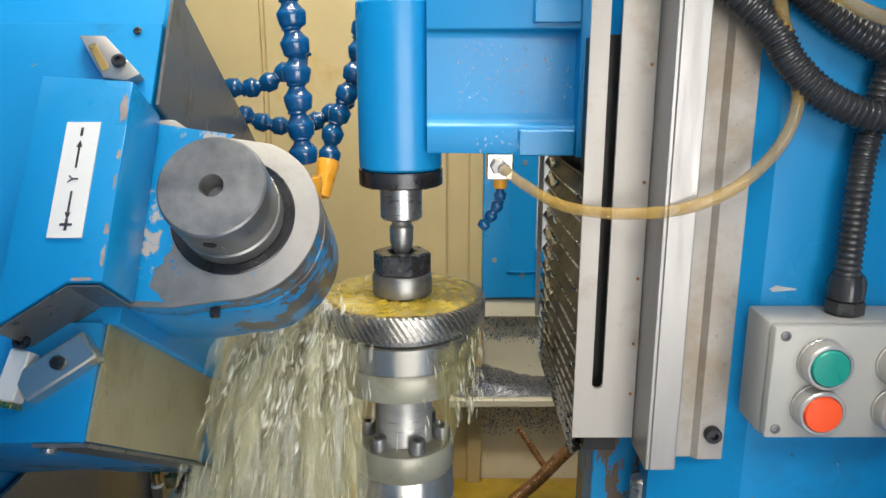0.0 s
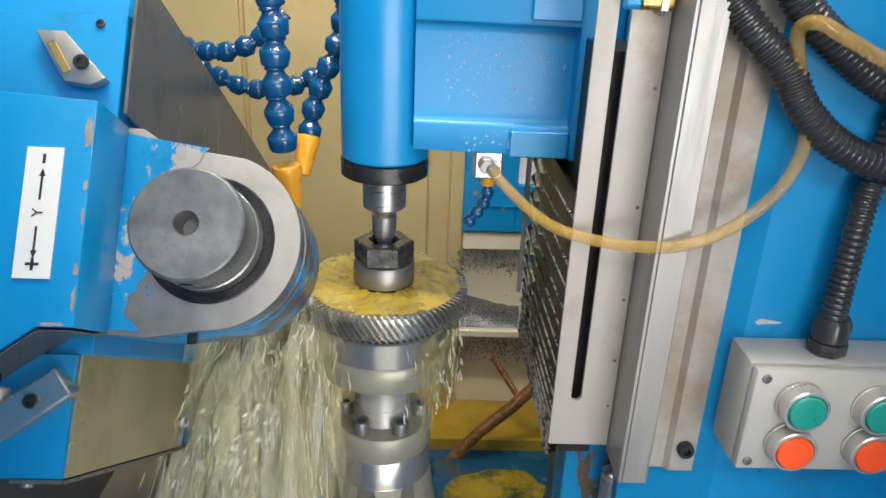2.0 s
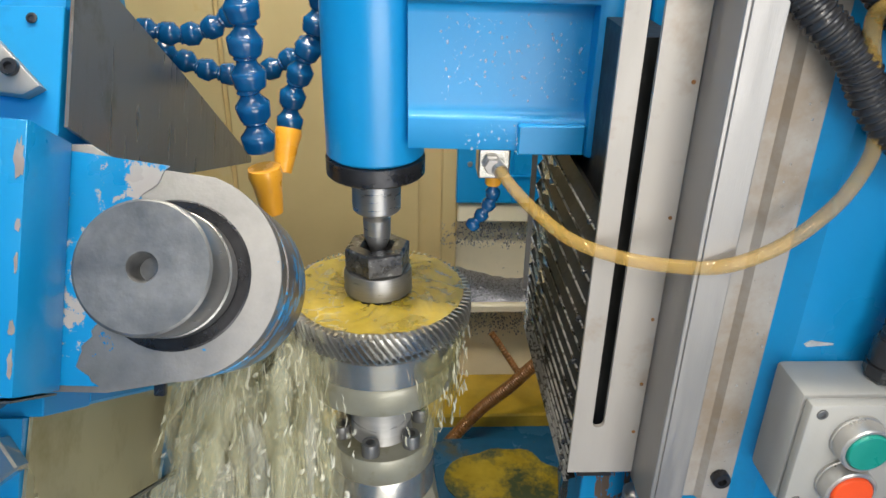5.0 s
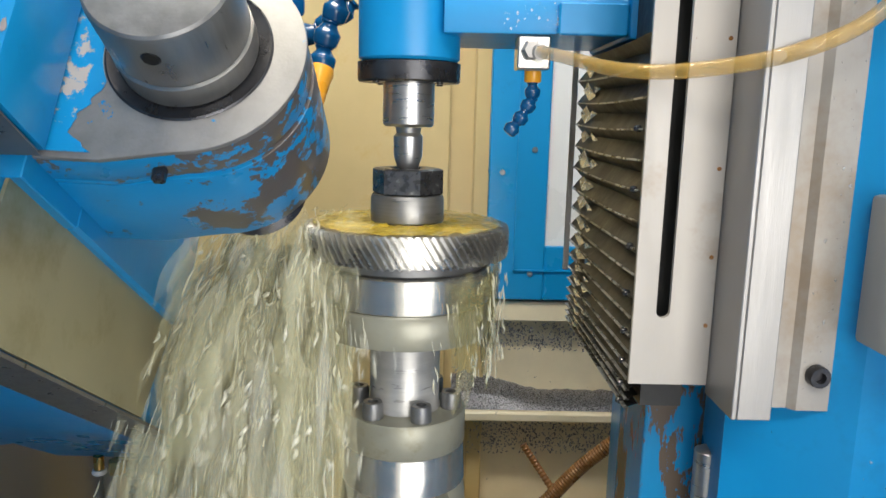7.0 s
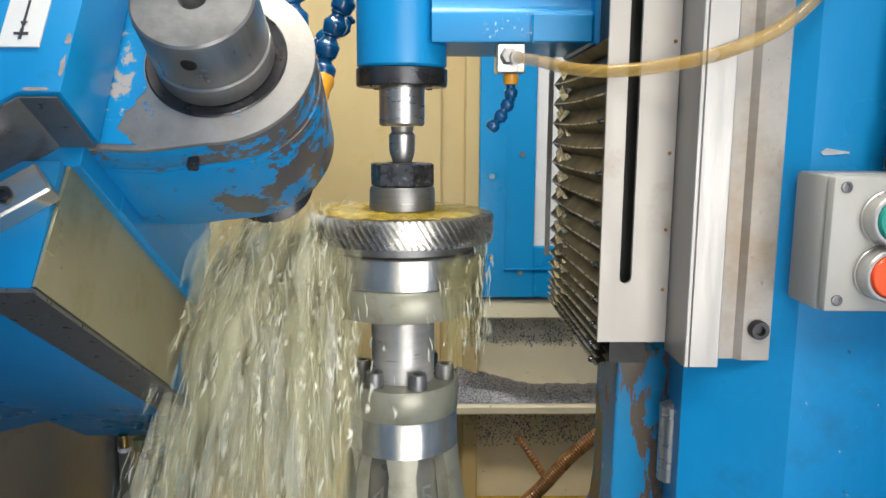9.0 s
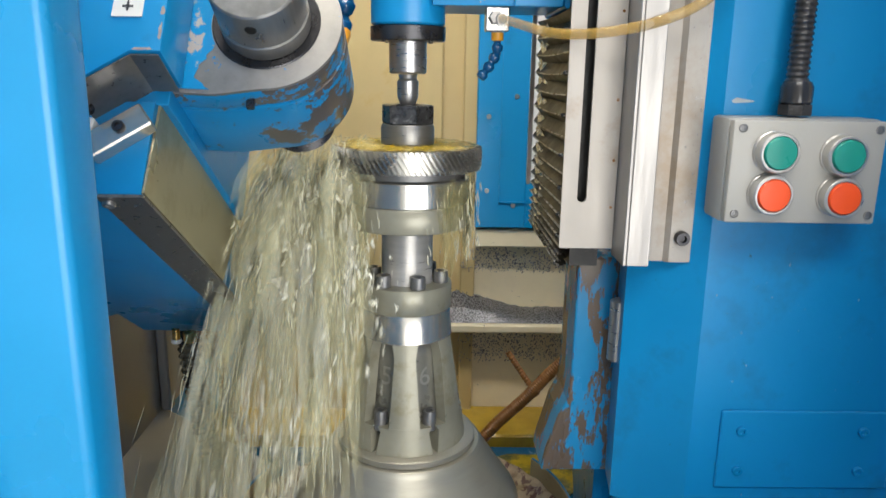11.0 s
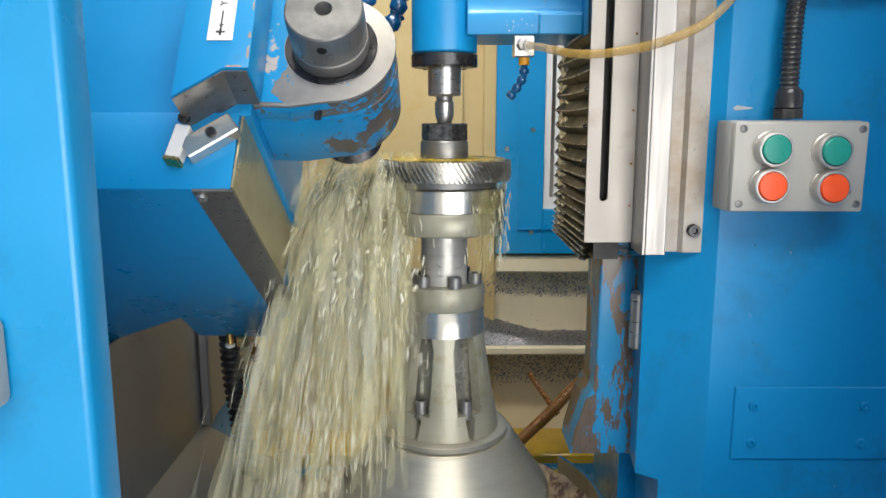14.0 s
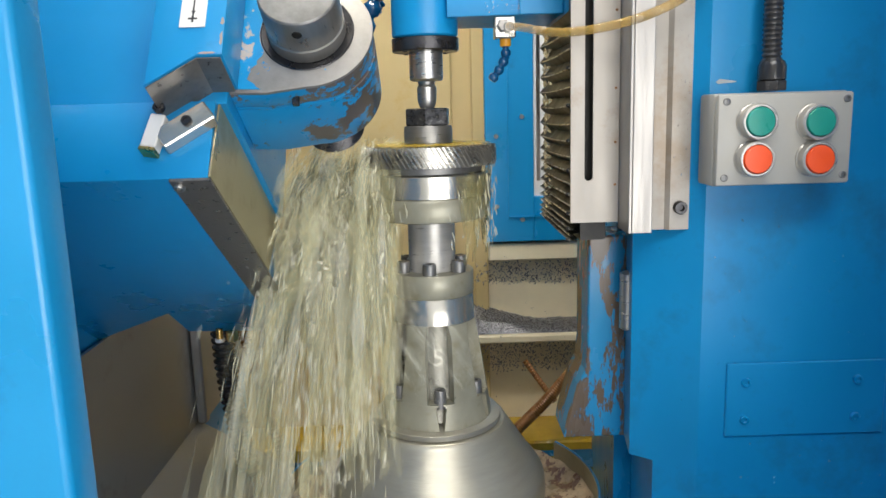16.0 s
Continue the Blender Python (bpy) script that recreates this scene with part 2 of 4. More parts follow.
def smooth_path(pts, per=8):
    """Catmull-Rom points through a few places."""
    p = [Vector(q) for q in pts]
    p = [2 * p[0] - p[1], *p, 2 * p[-1] - p[-2]]
    out = []
    for i in range(1, len(p) - 2):
        for k in range(per):
            t = k / per
            a, b, c, d = p[i - 1], p[i], p[i + 1], p[i + 2]
            out.append(0.5 * ((2 * b) + (c - a) * t + (2 * a - 5 * b + 4 * c - d) * t * t + (3 * b - a - 3 * c + d) * t ** 3))
    out.append(p[-2])
    return out


def even(path, step):
    out, left = [path[0].copy()], step
    for a, b in zip(path, path[1:]):
        d, length = 0.0, (b - a).length
        while length - d >= left:
            d += left
            out.append(a.lerp(b, d / length))
            left = step
        left -= length - d
    return out


def tube(bm, path, radius, seg=12):
    """radius: a number, or a function of the ring's number."""
    rings = []
    side = None
    for i, p in enumerate(path):
        t = (path[min(i + 1, len(path) - 1)] - path[max(i - 1, 0)]).normalized()
        side = (t.orthogonal() if side is None else side - t * side.dot(t)).normalized()
        up = t.cross(side)
        r = radius(i) if callable(radius) else radius
        rings.append([bm.verts.new(p + (side * math.cos(2 * math.pi * k / seg) + up * math.sin(2 * math.pi * k / seg)) * r) for k in range(seg)])
    for a, b in zip(rings, rings[1:]):
        for k in range(seg):
            bm.faces.new((a[k], a[(k + 1) % seg], b[(k + 1) % seg], b[k]))
    bm.faces.new(rings[0][::-1])
    bm.faces.new(rings[-1])
    return bm


def corrugated(bm, path, r, pitch=0.0042, seg=16, depth=0.14):
    pts = even(path, pitch / 4)
    return tube(bm, pts, lambda i: r * (1 - depth * (0, 0.15, 1, 0.85)[i % 4]), seg)


def part(name, bm, material, parent=None, label="", angle=35):
    bmesh.ops.recalc_face_normals(bm, faces=bm.faces)
    me = bpy.data.meshes.new(name)
    bm.to_mesh(me)
    bm.free()
    me.materials.append(material)
    if angle:
        me.shade_smooth()
        me.set_sharp_from_angle(angle=radians(angle))
    ob = new(name, me)
    if parent:
        ob.parent = parent
    if label:
        ob["label"] = label
    return ob


def thing(name, label, category, group="", kind="", m=None):
    ob = new(name)
    if m:
        ob.matrix_world = m
    return tagged(ob, label, category, group, kind)


def B():
    return bmesh.new()


def bolt(parent, m, r=0.004, h=0.004, name="screw", material=None):
    bm = lathe(B(), [(r * 0.45, h * 0.35), (r * 0.5, h), (r * 0.9, h), (r, h * 0.8), (r, 0)], 14, m, False)
    lathe(bm, [(0, h * 0.35), (r * 0.46, h * 0.35)], 14, m, False)
    return part(name, bm, material or M_STEEL, parent)


FRONT = pose(0, 0, 0, 90, 0, 0)  # turns z to -y

# ---- unseen workshop shell, added to bounce light ----
tagged(part("floor", box(B(), -4, 4, -4, 4, -0.1, 0.0), M_FLOOR), "unseen grey floor, added to bounce light upwards", "floor", kind="structure")
tagged(part("ceiling", box(B(), -4, 4, -4, 4, 4.0, 4.1), M_ROOM), "unseen pale ceiling of the added room", "ceiling", kind="structure")
for nm, q in (("wall_north", (-4, 4, 4, 4.1, 0, 4)), ("wall_south", (-4, 4, -4.1, -4, 0, 4)), ("wall_west", (-4.1, -4, -4, 4, 0, 4)), ("wall_east", (4, 4.1, -4, 4, 0, 4))):
    tagged(part(nm, box(B(), *q), M_ROOM), "unseen pale wall, added to bounce light", "wall", kind="structure")

# ---- cutting chamber: back wall, ledges, floor ----
back = thing("chamber_wall", "cream painted chamber back wall stained by oil and chips", "wall", kind="structure")
bm = box(B(), -0.9, -0.338, 1.42, 1.5, 0.3, 2.3)
box(bm, -0.330, 0.008, 1.42, 1.5, 0.3, 2.3, 0.003)
box(bm, 0.008, 0.050, 1.435, 1.5, 0.3, 2.3)
box(bm, 0.050, 0.081, 1.42, 1.5, 0.3, 2.3, 0.003)
box(bm, -0.338, -0.330, 1.43, 1.5, 0.3, 2.3)
box(bm, 0.081, 0.9, 1.46, 1.5, 0.3, 2.3)
part("wall_panel", bm, M_BEIGE, back)
part("cream_strip", box(B(), 0.081, 0.60, 1.405, 1.46, 0.808, 0.846, 0.003), M_CREAM, back)
part("lower_ledge", box(B(), 0.012, 0.60, 1.36, 1.46, 0.633, 0.651, 0.003), M_CREAM, back)
part("lower_recess", box(B(), 0.012, 0.60, 1.445, 1.459, 0.40, 0.808), M_CREAM, back)
part("wet_sill", box(B(), -0.5, 0.60, 1.30, 1.44, 0.38, 0.43, 0.004), M_OILY, back, "sill with yellow coolant")


def chip_pile(name, x0, x1, y0, z0, height, count, seed):
    rnd = random.Random(seed)
    bm = B()
    for _ in range(count):
        x = rnd.uniform(x0, x1)
        h = height(x)
        s = rnd.uniform(0.0012, 0.0032)
        c = Vector((x, y0 - rnd.uniform(0, 0.05), z0 + h * rnd.random() ** 1.3))
        m = Matrix.Translation(c) @ Euler([rnd.uniform(0, 6.3) for _ in range(3)]).to_matrix().to_4x4()
        vs = [bm.verts.new(m @ Vector(q) * 1.0) for q in ((-s, 0, -s * 0.5), (s, 0.001, -s * 0.3), (s * 0.4, s * 0.6, s * 0.6), (-s * 0.6, -s * 0.5, s * 0.5))]
        for f in ((0, 1, 2), (0, 2, 3), (0, 3, 1), (1, 3, 2)):
            bm.faces.new([vs[i] for i in f])
    return tagged(part(name, bm, M_CHIP, None, angle=0), "heap of fine grey steel chips on a cream ledge", "chips", kind="stuff")


heap = B()
hv = []
for i in range(60):
    x = 0.02 + 0.40 * i / 59
    h = 0.016 + 0.040 * max(0, 1 - abs(x - 0.05) / 0.13) + 0.005 * noise.noise(Vector((x * 60, 3, 1)))
    hv.append([heap.verts.new(q) for q in ((x, 1.372, 0.6515), (x, 1.385, 0.6515 + h * 0.55), (x, 1.425, 0.6515 + h), (x, 1.444, 0.6515 + h * 0.9))])
for a, b in zip(hv, hv[1:]):
    for i in range(3):
        heap.faces.new((a[i], a[i + 1], b[i + 1], b[i]))
tagged(part("chip_heap", heap, M_CHIP), "heap of fine grey steel chips on a cream ledge", "chips", kind="stuff")
chip_pile("steel_chips", 0.02, 0.40, 1.43, 0.651, lambda x: 0.020 + 0.040 * max(0, 1 - (x - 0.05) / 0.13), 1500, 3)
chip_pile("steel_chips", 0.05, 0.40, 1.446, 0.755, lambda x: 0.05, 1000, 4)
chip_pile("steel_chips", 0.05, 0.40, 1.446, 0.555, lambda x: 0.075, 1300, 5)

# blue door panel with window in the back wall
panel = thing("back_panel", "blue painted access panel with a milky window", "panel", kind="structure")
W0, W1, V0 = 0.180, 0.34, 0.950
bm = B()
for q in ((0.077, W0, 0.852, 2.2), (W1, 0.60, 0.852, 2.2), (W0, W1, 0.852, V0)):
    box(bm, q[0], q[1], 1.395, 1.42, q[2], q[3], 0.002)
part("panel_sheet", bm, M_BLUE, panel)
part("window_pane", box(B(), W0, W1, 1.405, 1.41, V0, 2.2), M_PANE, panel, "milky white window pane")
bm = B()
for q in ((0.125, 0.345, 0.905, 0.908), (0.125, 0.128, 0.905, 1.4)):
    box(bm, q[0], q[1], 1.391, 1.396, q[2], q[3])
part("raised_rim", bm, M_BLUE, panel)
for x, z in ((0.10, 0.93), (0.155, 0.90), (0.10, 1.08), (0.155, 1.12)):
    bolt(panel, pose(x, 1.395, z) @ FRONT, 0.005, 0.003)

base = thing("machine_base", "blue painted machine base casting", "base", kind="structure")
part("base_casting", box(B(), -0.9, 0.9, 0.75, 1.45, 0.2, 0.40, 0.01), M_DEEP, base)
pud = []
for i in range(48):
    a = 2 * math.pi * i / 48
    r = 1 + 0.28 * noise.noise(Vector((math.cos(a) * 1.7, math.sin(a) * 1.7, 4.0)))
    pud.append((0.150 + 0.105 * r * math.cos(a), 1.085 + 0.085 * r * math.sin(a)))
tagged(part("coolant_puddle", prism(B(), pud, "z", 0.4605, 0.463), M_PUDDLE), "yellow coolant puddle on the machine base", "puddle", kind="stuff")
part("base_front", box(B(), -0.9, 0.9, 0.2, 0.75, 0.2, 0.48, 0.01), M_BLUE, base)

# left chamber lining and dirty sheet
lining = thing("left_lining", "dull stained sheet metal lining of the chamber", "panel", kind="structure")
part("side_sheet", box(B(), -0.475, -0.469, 0.1, 1.415, 0.585, 0.853, 0.0008), M_DSHEET, lining)
part("edge_post", box(B(), -0.468, -0.450, 1.055, 1.075, 0.60, 1.3, 0.003), M_STAIN, lining)
bm = B()
vs = [bm.verts.new(q) for q in ((-0.47, 0.1, 0.60), (-0.47, 1.07, 0.60), (-0.30, 1.07, 0.50), (-0.22, 0.1, 0.50), (-0.47, 0.1, 0.58), (-0.47, 1.07, 0.58), (-0.30, 1.07, 0.48), (-0.22, 0.1, 0.48))]
for f in ((0, 1, 2, 3), (4, 7, 6, 5), (0, 4, 5, 1), (1, 5, 6, 2), (2, 6, 7, 3), (3, 7, 4, 0)):
    bm.faces.new([vs[i] for i in f])
part("sloping_sheet", bm, M_DSHEET, lining)
tagged(part("left_column", box(B(), -0.95, -0.48, 0.25, 1.45, 0.2, 1.75, 0.01), M_BLUE), "blue painted machine column", "column", kind="structure")

# ---- right wall of the machine ----
right = thing("right_wall", "blue painted machine wall with a chamfered corner", "wall", kind="structure")
part("wall_sheet", prism(B(), [(0.162, 0.525), (0.217, 0.482), (0.95, 0.482), (0.95, 0.62), (0.175, 0.62)], "z", 0.778, 1.9), M_GRIME, right)
part("wall_foot", prism(B(), [(0.182, 0.5095), (0.217, 0.482), (0.95, 0.482), (0.95, 0.62), (0.19, 0.62)], "z", 0.2, 0.778), M_GRIME, right)
part("cover_plate", box(B(), 0.242, 0.395, 0.4785, 0.4815, 0.815, 0.889, 0.001), M_GRIME, right)
for x in (0.260, 0.367):
    for z in (0.8705, 0.8325):
        bolt(right, pose(x, 0.4785, z) @ FRONT, 0.0045, 0.003, material=M_BLUE)

column = thing("slide_column", "blue slide column with wet rusty wear", "column", kind="structure")
part("column_body", prism(B(), [(0.174, 0.64), (0.263, 1.18), (0.45, 1.18), (0.45, 0.64)], "z", 0.2, 1.5, 0.004), M_BLUE, column)
part("worn_front", prism(B(), [(0.129, 1.0), (0.172, 1.0), (0.172, 0.775), (0.1035, 0.775), (0.106, 0.79), (0.110, 0.805), (0.118, 0.836), (0.126, 0.852), (0.1285, 0.875)], "y", 0.575, 0.6399, 0.002), M_RUST, column, "worn rusty way front", 12)
part("clip", lathe(B(), [(0.006, 0), (0.009, 0.002), (0.009, 0.06), (0.006, 0.062)], 20, pose(0.1665, 0.556, 0.903)), M_STEEL, column, "steel scraper clip")
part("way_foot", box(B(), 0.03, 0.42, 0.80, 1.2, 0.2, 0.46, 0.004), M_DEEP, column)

# ---- guard plates of the tailstock slide ----
guard = thing("slide_guard", "matt stainless guard plates with a long slot over the tailstock slide", "guard")
S0, S1, SB = 0.1115, 0.1195, 1.064
bm = box(B(), 0.0985, S0, 0.513, 0.516, 1.024, 1.75)
box(bm, S1, 0.144, 0.513, 0.516, 1.024, 1.75)
ctr, hw = (S0 + S1) / 2, (S1 - S0) / 2
prism(bm, [(S0, 1.024), (S1, 1.024)] + [(ctr + hw * math.cos(a), SB + hw - hw * math.sin(a)) for a in [math.pi * k / 10 for k in range(11)]], "y", 0.513, 0.516)
part("slotted_plate", bm, M_GALV, guard)
bm = box(B(), 0.1445, 0.1475, 0.476, 0.516, 1.018, 1.75, 0.0006)
box(bm, 0.1476, 0.166, 0.476, 0.479, 1.018, 1.75, 0.0006)
part("angle_profile", bm, M_STAIN, guard, "bright stainless angle profile")
bm = prism(B(), [(0.160, 0.4955), (0.183, 0.4955), (0.187, 0.4915), (0.205, 0.4915), (0.205, 0.4935), (0.188, 0.4935), (0.184, 0.4975), (0.160, 0.4975)], "z", 1.018, 1.75)
part("outer_plate", bm, M_GALV, guard)
bolt(guard, pose(0.196, 0.4915, 1.039) @ FRONT, 0.0062, 0.006, "hex_bolt", M_DARK)
# small brown discs stand for rust bits along the plate joint
for z in (1.06, 1.10, 1.15, 1.22, 1.30):
    bolt(guard, pose(0.1405, 0.513, z) @ FRONT, 0.0012, 0.0006, "rust_spot", M_COPPER)
sensor = thing("proximity_sensor", "threaded steel proximity sensor with a blue tip on a bracket", "sensor", m=pose(0.1335, 0.507, 1.352, 0, -90, 0))
part("barrel", lathe(B(), [(0.0044 + 0.0003 * (i % 2), -0.008 + i * 0.001) for i in range(20)], 16), M_BRASS, sensor, "threaded brass barrel")
part("tip", lathe(B(), [(0.0043, 0.0122), (0.0043, 0.020), (0.0035, 0.021)], 16), M_BLUE, sensor, "blue plastic tip")
part("lock_nut", lathe(B(), [(0.0075, -0.004), (0.0075, 0.0)], 6), M_BRIGHT, sensor)
part("bracket", box(B(), 0.006, 0.018, -0.005, 0.009, -0.010, -0.008), M_STAIN, sensor)

# bellows way cover
bellows = thing("bellows_cover", "oily black pleated bellows way cover", "bellows")
zs, z, k = [], 1.004, 0
while z < 1.226:
    zs.append(z)
    z += 0.0052 + 0.0125 * min(1, k / 11) ** 1.2
    k += 1
brnd = random.Random(8)
x0, x1, y0, y1 = 0.101, 0.136, 0.526, 0.735
part("core", box(B(), x0 + 0.010, x1, y0 + 0.004, y1, zs[0], 1.32), M_PLEAT, bellows)
for i, (a, b) in enumerate(zip(zs, zs[1:])):
    h = b - a
    bm = B()
    grid = []
    for q in range(13):
        f = q / 12
        y = y1 + (y0 - y1) * f
        crush = 0.0030 * max(0, 1 - abs(f - 0.28) / 0.22)
        sag = 0.10 * h * math.sin(math.pi * f)
        grid.append([bm.verts.new((x, y, z)) for x, z in ((x0, a - sag), (x0 + 0.0035 + brnd.uniform(-1, 1) * crush, a + 0.27 * h - sag), (x0 + 0.0075 + brnd.uniform(-1, 0.4) * crush, a + 0.52 * h), (x0 + 0.0035 + brnd.uniform(-1, 1) * crush, a + 0.77 * h - sag), (x0, b - sag))])
    for g0, g1 in zip(grid, grid[1:]):
        for k in range(4):
            bm.faces.new((g0[k], g1[k], g1[k + 1], g0[k + 1]))
    p = part("pleat", bm, M_PLEAT, bellows, angle=20)
    bm = B()
    row = []
    for q in range(13):
        f = q / 12
        y = y1 + (y0 - y1) * f
        z = a - 0.10 * h * math.sin(math.pi * f)
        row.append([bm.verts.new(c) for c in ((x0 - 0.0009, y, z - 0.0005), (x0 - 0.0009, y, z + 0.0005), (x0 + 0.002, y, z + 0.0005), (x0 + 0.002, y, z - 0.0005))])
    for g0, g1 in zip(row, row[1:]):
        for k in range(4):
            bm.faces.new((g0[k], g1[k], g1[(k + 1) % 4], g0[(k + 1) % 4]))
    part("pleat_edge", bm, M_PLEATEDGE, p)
    # bright facets coloured onto the fold corners of the black cloth
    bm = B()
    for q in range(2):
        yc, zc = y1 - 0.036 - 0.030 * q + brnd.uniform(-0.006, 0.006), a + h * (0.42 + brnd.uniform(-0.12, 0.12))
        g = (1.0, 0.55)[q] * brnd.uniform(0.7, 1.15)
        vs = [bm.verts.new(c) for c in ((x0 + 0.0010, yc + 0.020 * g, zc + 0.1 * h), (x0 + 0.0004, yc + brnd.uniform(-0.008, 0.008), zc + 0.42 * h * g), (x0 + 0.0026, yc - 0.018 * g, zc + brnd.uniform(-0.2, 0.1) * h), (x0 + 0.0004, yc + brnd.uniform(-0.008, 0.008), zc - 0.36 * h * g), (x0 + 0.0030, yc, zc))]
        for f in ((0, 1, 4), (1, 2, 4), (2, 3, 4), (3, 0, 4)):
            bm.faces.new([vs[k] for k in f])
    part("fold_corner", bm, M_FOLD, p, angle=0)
    if i % 2 == 0:
        part("knot", lathe(B(), [(0.0012, -0.002), (0.0024, -0.001), (0.0024, 0.001), (0.0012, 0.002)], 8, pose(x0 - 0.0005, y0 + 0.012, a)), M_RUBBER, p)
part("side_rail", box(B(), 0.0965, 0.1010, 0.7355, 0.739, 1.045, 1.32, 0.0005), M_GALV, bellows, "thin steel rail behind the pleats")

# ---- tailstock ----
AX, AY = -0.037, 0.646
tail = thing("tailstock", "blue painted tailstock arm with a steel live centre", "tailstock", m=pose(AX, AY, 0))
part("quill_housing", lathe(B(), [(0.034, 1.2125), (0.036, 1.2145), (0.036, 1.349), (0.033, 1.352)], 64), M_BLUE, tail)
part("retainer_ring", lathe(B(), [(0.026, 1.1978), (0.0355, 1.1978), (0.0368, 1.1992), (0.0368, 1.2115), (0.030, 1.2124)], 64), M_DARK, tail, "black retainer ring")
part("top_cap", lathe(B(), [(0.034, 1.3522), (0.034, 1.358), (0.02, 1.36)], 48), M_DARK, tail)
arm = [(-0.052, 1.372), (-0.052, 1.3285), (-0.0515, 1.3270), (-0.050, 1.3265), (-0.042, 1.3255), (-0.0385, 1.3235), (-0.0372, 1.319)]
arm += [(-0.0368, 1.262), (-0.0375, 1.2570), (-0.0395, 1.2540), (-0.0430, 1.2525), (-0.0455, 1.2515), (-0.0462, 1.2500), (-0.0462, 1.2310), (-0.0450, 1.2295), (0.075, 1.2295), (0.075, 1.372)]
bm = prism(B(), arm, "x", 0.024, 0.1435)
for v in bm.verts:
    if v.co.x < 0.03 and v.co.y < 0:
        v.co.y = max(v.co.y, -0.0375)
part("arm_casting", bm, M_BLUE, tail, "blue arm casting with rounded web", 50)
part("end_rib", box(B(), 0.1430, 0.176, -0.0505, 0.08, 1.226, 1.3745, 0.004, 2), M_BLUE, tail)
part("flange_pad", box(B(), 0.098, 0.1428, -0.0490, -0.04, 1.2285, 1.2490, 0.001), M_BLUE, tail)
part("upper_pad", box(B(), 0.107, 0.1428, -0.0545, -0.045, 1.3310, 1.3715, 0.001), M_BLUE, tail)
part("slide_block", box(B(), 0.1765, 0.28, -0.06, 0.10, 1.22, 1.40, 0.004), M_BLUE, tail)
part("quill", lathe(B(), [(0.0165, 1.167), (0.0185, 1.169), (0.0185, 1.1975)], 48), M_STEEL, tail, "ground steel quill")
part("live_centre", lathe(B(), [(0.004, 1.128), (0.0085, 1.140), (0.0105, 1.146), (0.0107, 1.160), (0.0085, 1.1625), (0.0095, 1.1665)], 40), M_STEEL, tail)
for i in range(4):
    a = math.pi / 4 + i * math.pi / 2
    bolt(tail, pose(0.031 * math.cos(a), 0.031 * math.sin(a), 1.1978, 180), 0.0025, 0.001, "cap_screw", M_DARK)

# coolant outlet block and little nozzle under the arm
outlet = thing("coolant_outlet", "steel outlet block with a small blue jointed nozzle", "nozzle", m=pose(0.046, 0.618, 0))
part("block", box(B(), -0.010, 0.012, -0.010, 0.012, 1.207, 1.2292, 0.0012), M_BRIGHT, outlet)
part("fitting", lathe(B(), [(0.007, 0), (0.007, 0.004), (0.0055, 0.005), (0.0055, 0.010)], 6, pose(-0.001, -0.010, 1.219) @ FRONT), M_STAIN, outlet)
part("collar", lathe(B(), [(0.0052, 1.199), (0.0058, 1.200), (0.0058, 1.2065)], 14, pose(0.002, 0, 0)), M_ORANGE, outlet, "orange plastic collar")


def bead_mesh(r, h):
    bm = lathe(B(), [(r * 0.60, -h * 0.56), (r * 0.84, -h * 0.50), (r * 0.90, -h * 0.42), (r * 0.98, -h * 0.16), (r * 1.0, h * 0.0), (r * 0.86, h * 0.08), (r * 0.60, h * 0.26), (r * 0.56, h * 0.34), (r * 0.72, h * 0.42), (r * 0.62, h * 0.54)], 18)
    me = bpy.data.meshes.new("segment")
    bmesh.ops.recalc_face_normals(bm, faces=bm.faces)
    bm.to_mesh(me)
    bm.free()
    me.materials.append(M_LOCK)
    me.shade_smooth()
    me.set_sharp_from_angle(angle=radians(60))
    return me


def jointed(parent, pts, r, pitch):
    me = bead_mesh(r, pitch)
    path = even(smooth_path(pts), pitch)
    for i, (a, b) in enumerate(zip(path, path[1:])):
        ob = new("segment", me)
        ob.parent = parent
        q = (a - b).to_track_quat("Z", "Y").to_matrix().to_4x4()
        wob = Euler((0.10 * math.sin(i * 2.1), 0.10 * math.cos(i * 1.7), 0)).to_matrix().to_4x4()
        ob.matrix_local = Matrix.Translation((a + b) / 2) @ q @ wob


jointed(outlet, [(0.002, 0, 1.199), (0.002, 0, 1.187), (-0.006, 0, 1.174), (-0.017, 0, 1.160)], 0.0054, 0.0098)

hose = thing("coolant_hose", "clear amber plastic coolant hose looped across the guard", "hose")
path = smooth_path([(0.0470, 0.608, 1.2190), (0.0591, 0.565, 1.2124), (0.0816, 0.524, 1.2032), (0.1057, 0.502, 1.2010), (0.1337, 0.483, 1.2040), (0.1591, 0.4705, 1.2105), (0.1876, 0.470, 1.2235), (0.2095, 0.471, 1.2440), (0.2190, 0.470, 1.2640), (0.2200, 0.468, 1.2830), (0.2120, 0.468, 1.3080), (0.2030, 0.466, 1.3320), (0.1985, 0.460, 1.3450), (0.2040, 0.452, 1.3490), (0.2200, 0.450, 1.3420), (0.2500, 0.452, 1.3290), (0.2900, 0.456, 1.3180)], 10)
part("outer_tube", tube(B(), path, 0.0041, 14), M_CLEAR, hose)


part("ferrule", tube(B(), path[:4], 0.0052, 14), M_STEEL, hose, "steel ferrule")

# ---- corrugated cable conduits and push-button box ----
def conduit(label, pts, r):
    ob = thing("cable_conduit", label, "conduit")
    way = smooth_path(pts, 14)
    part("ribbed_sleeve", corrugated(B(), way, r), M_RUBBER, ob)
    part("end_cuff", tube(B(), way[:6], r * 1.08, 16), M_RUBBER, ob)
    return ob


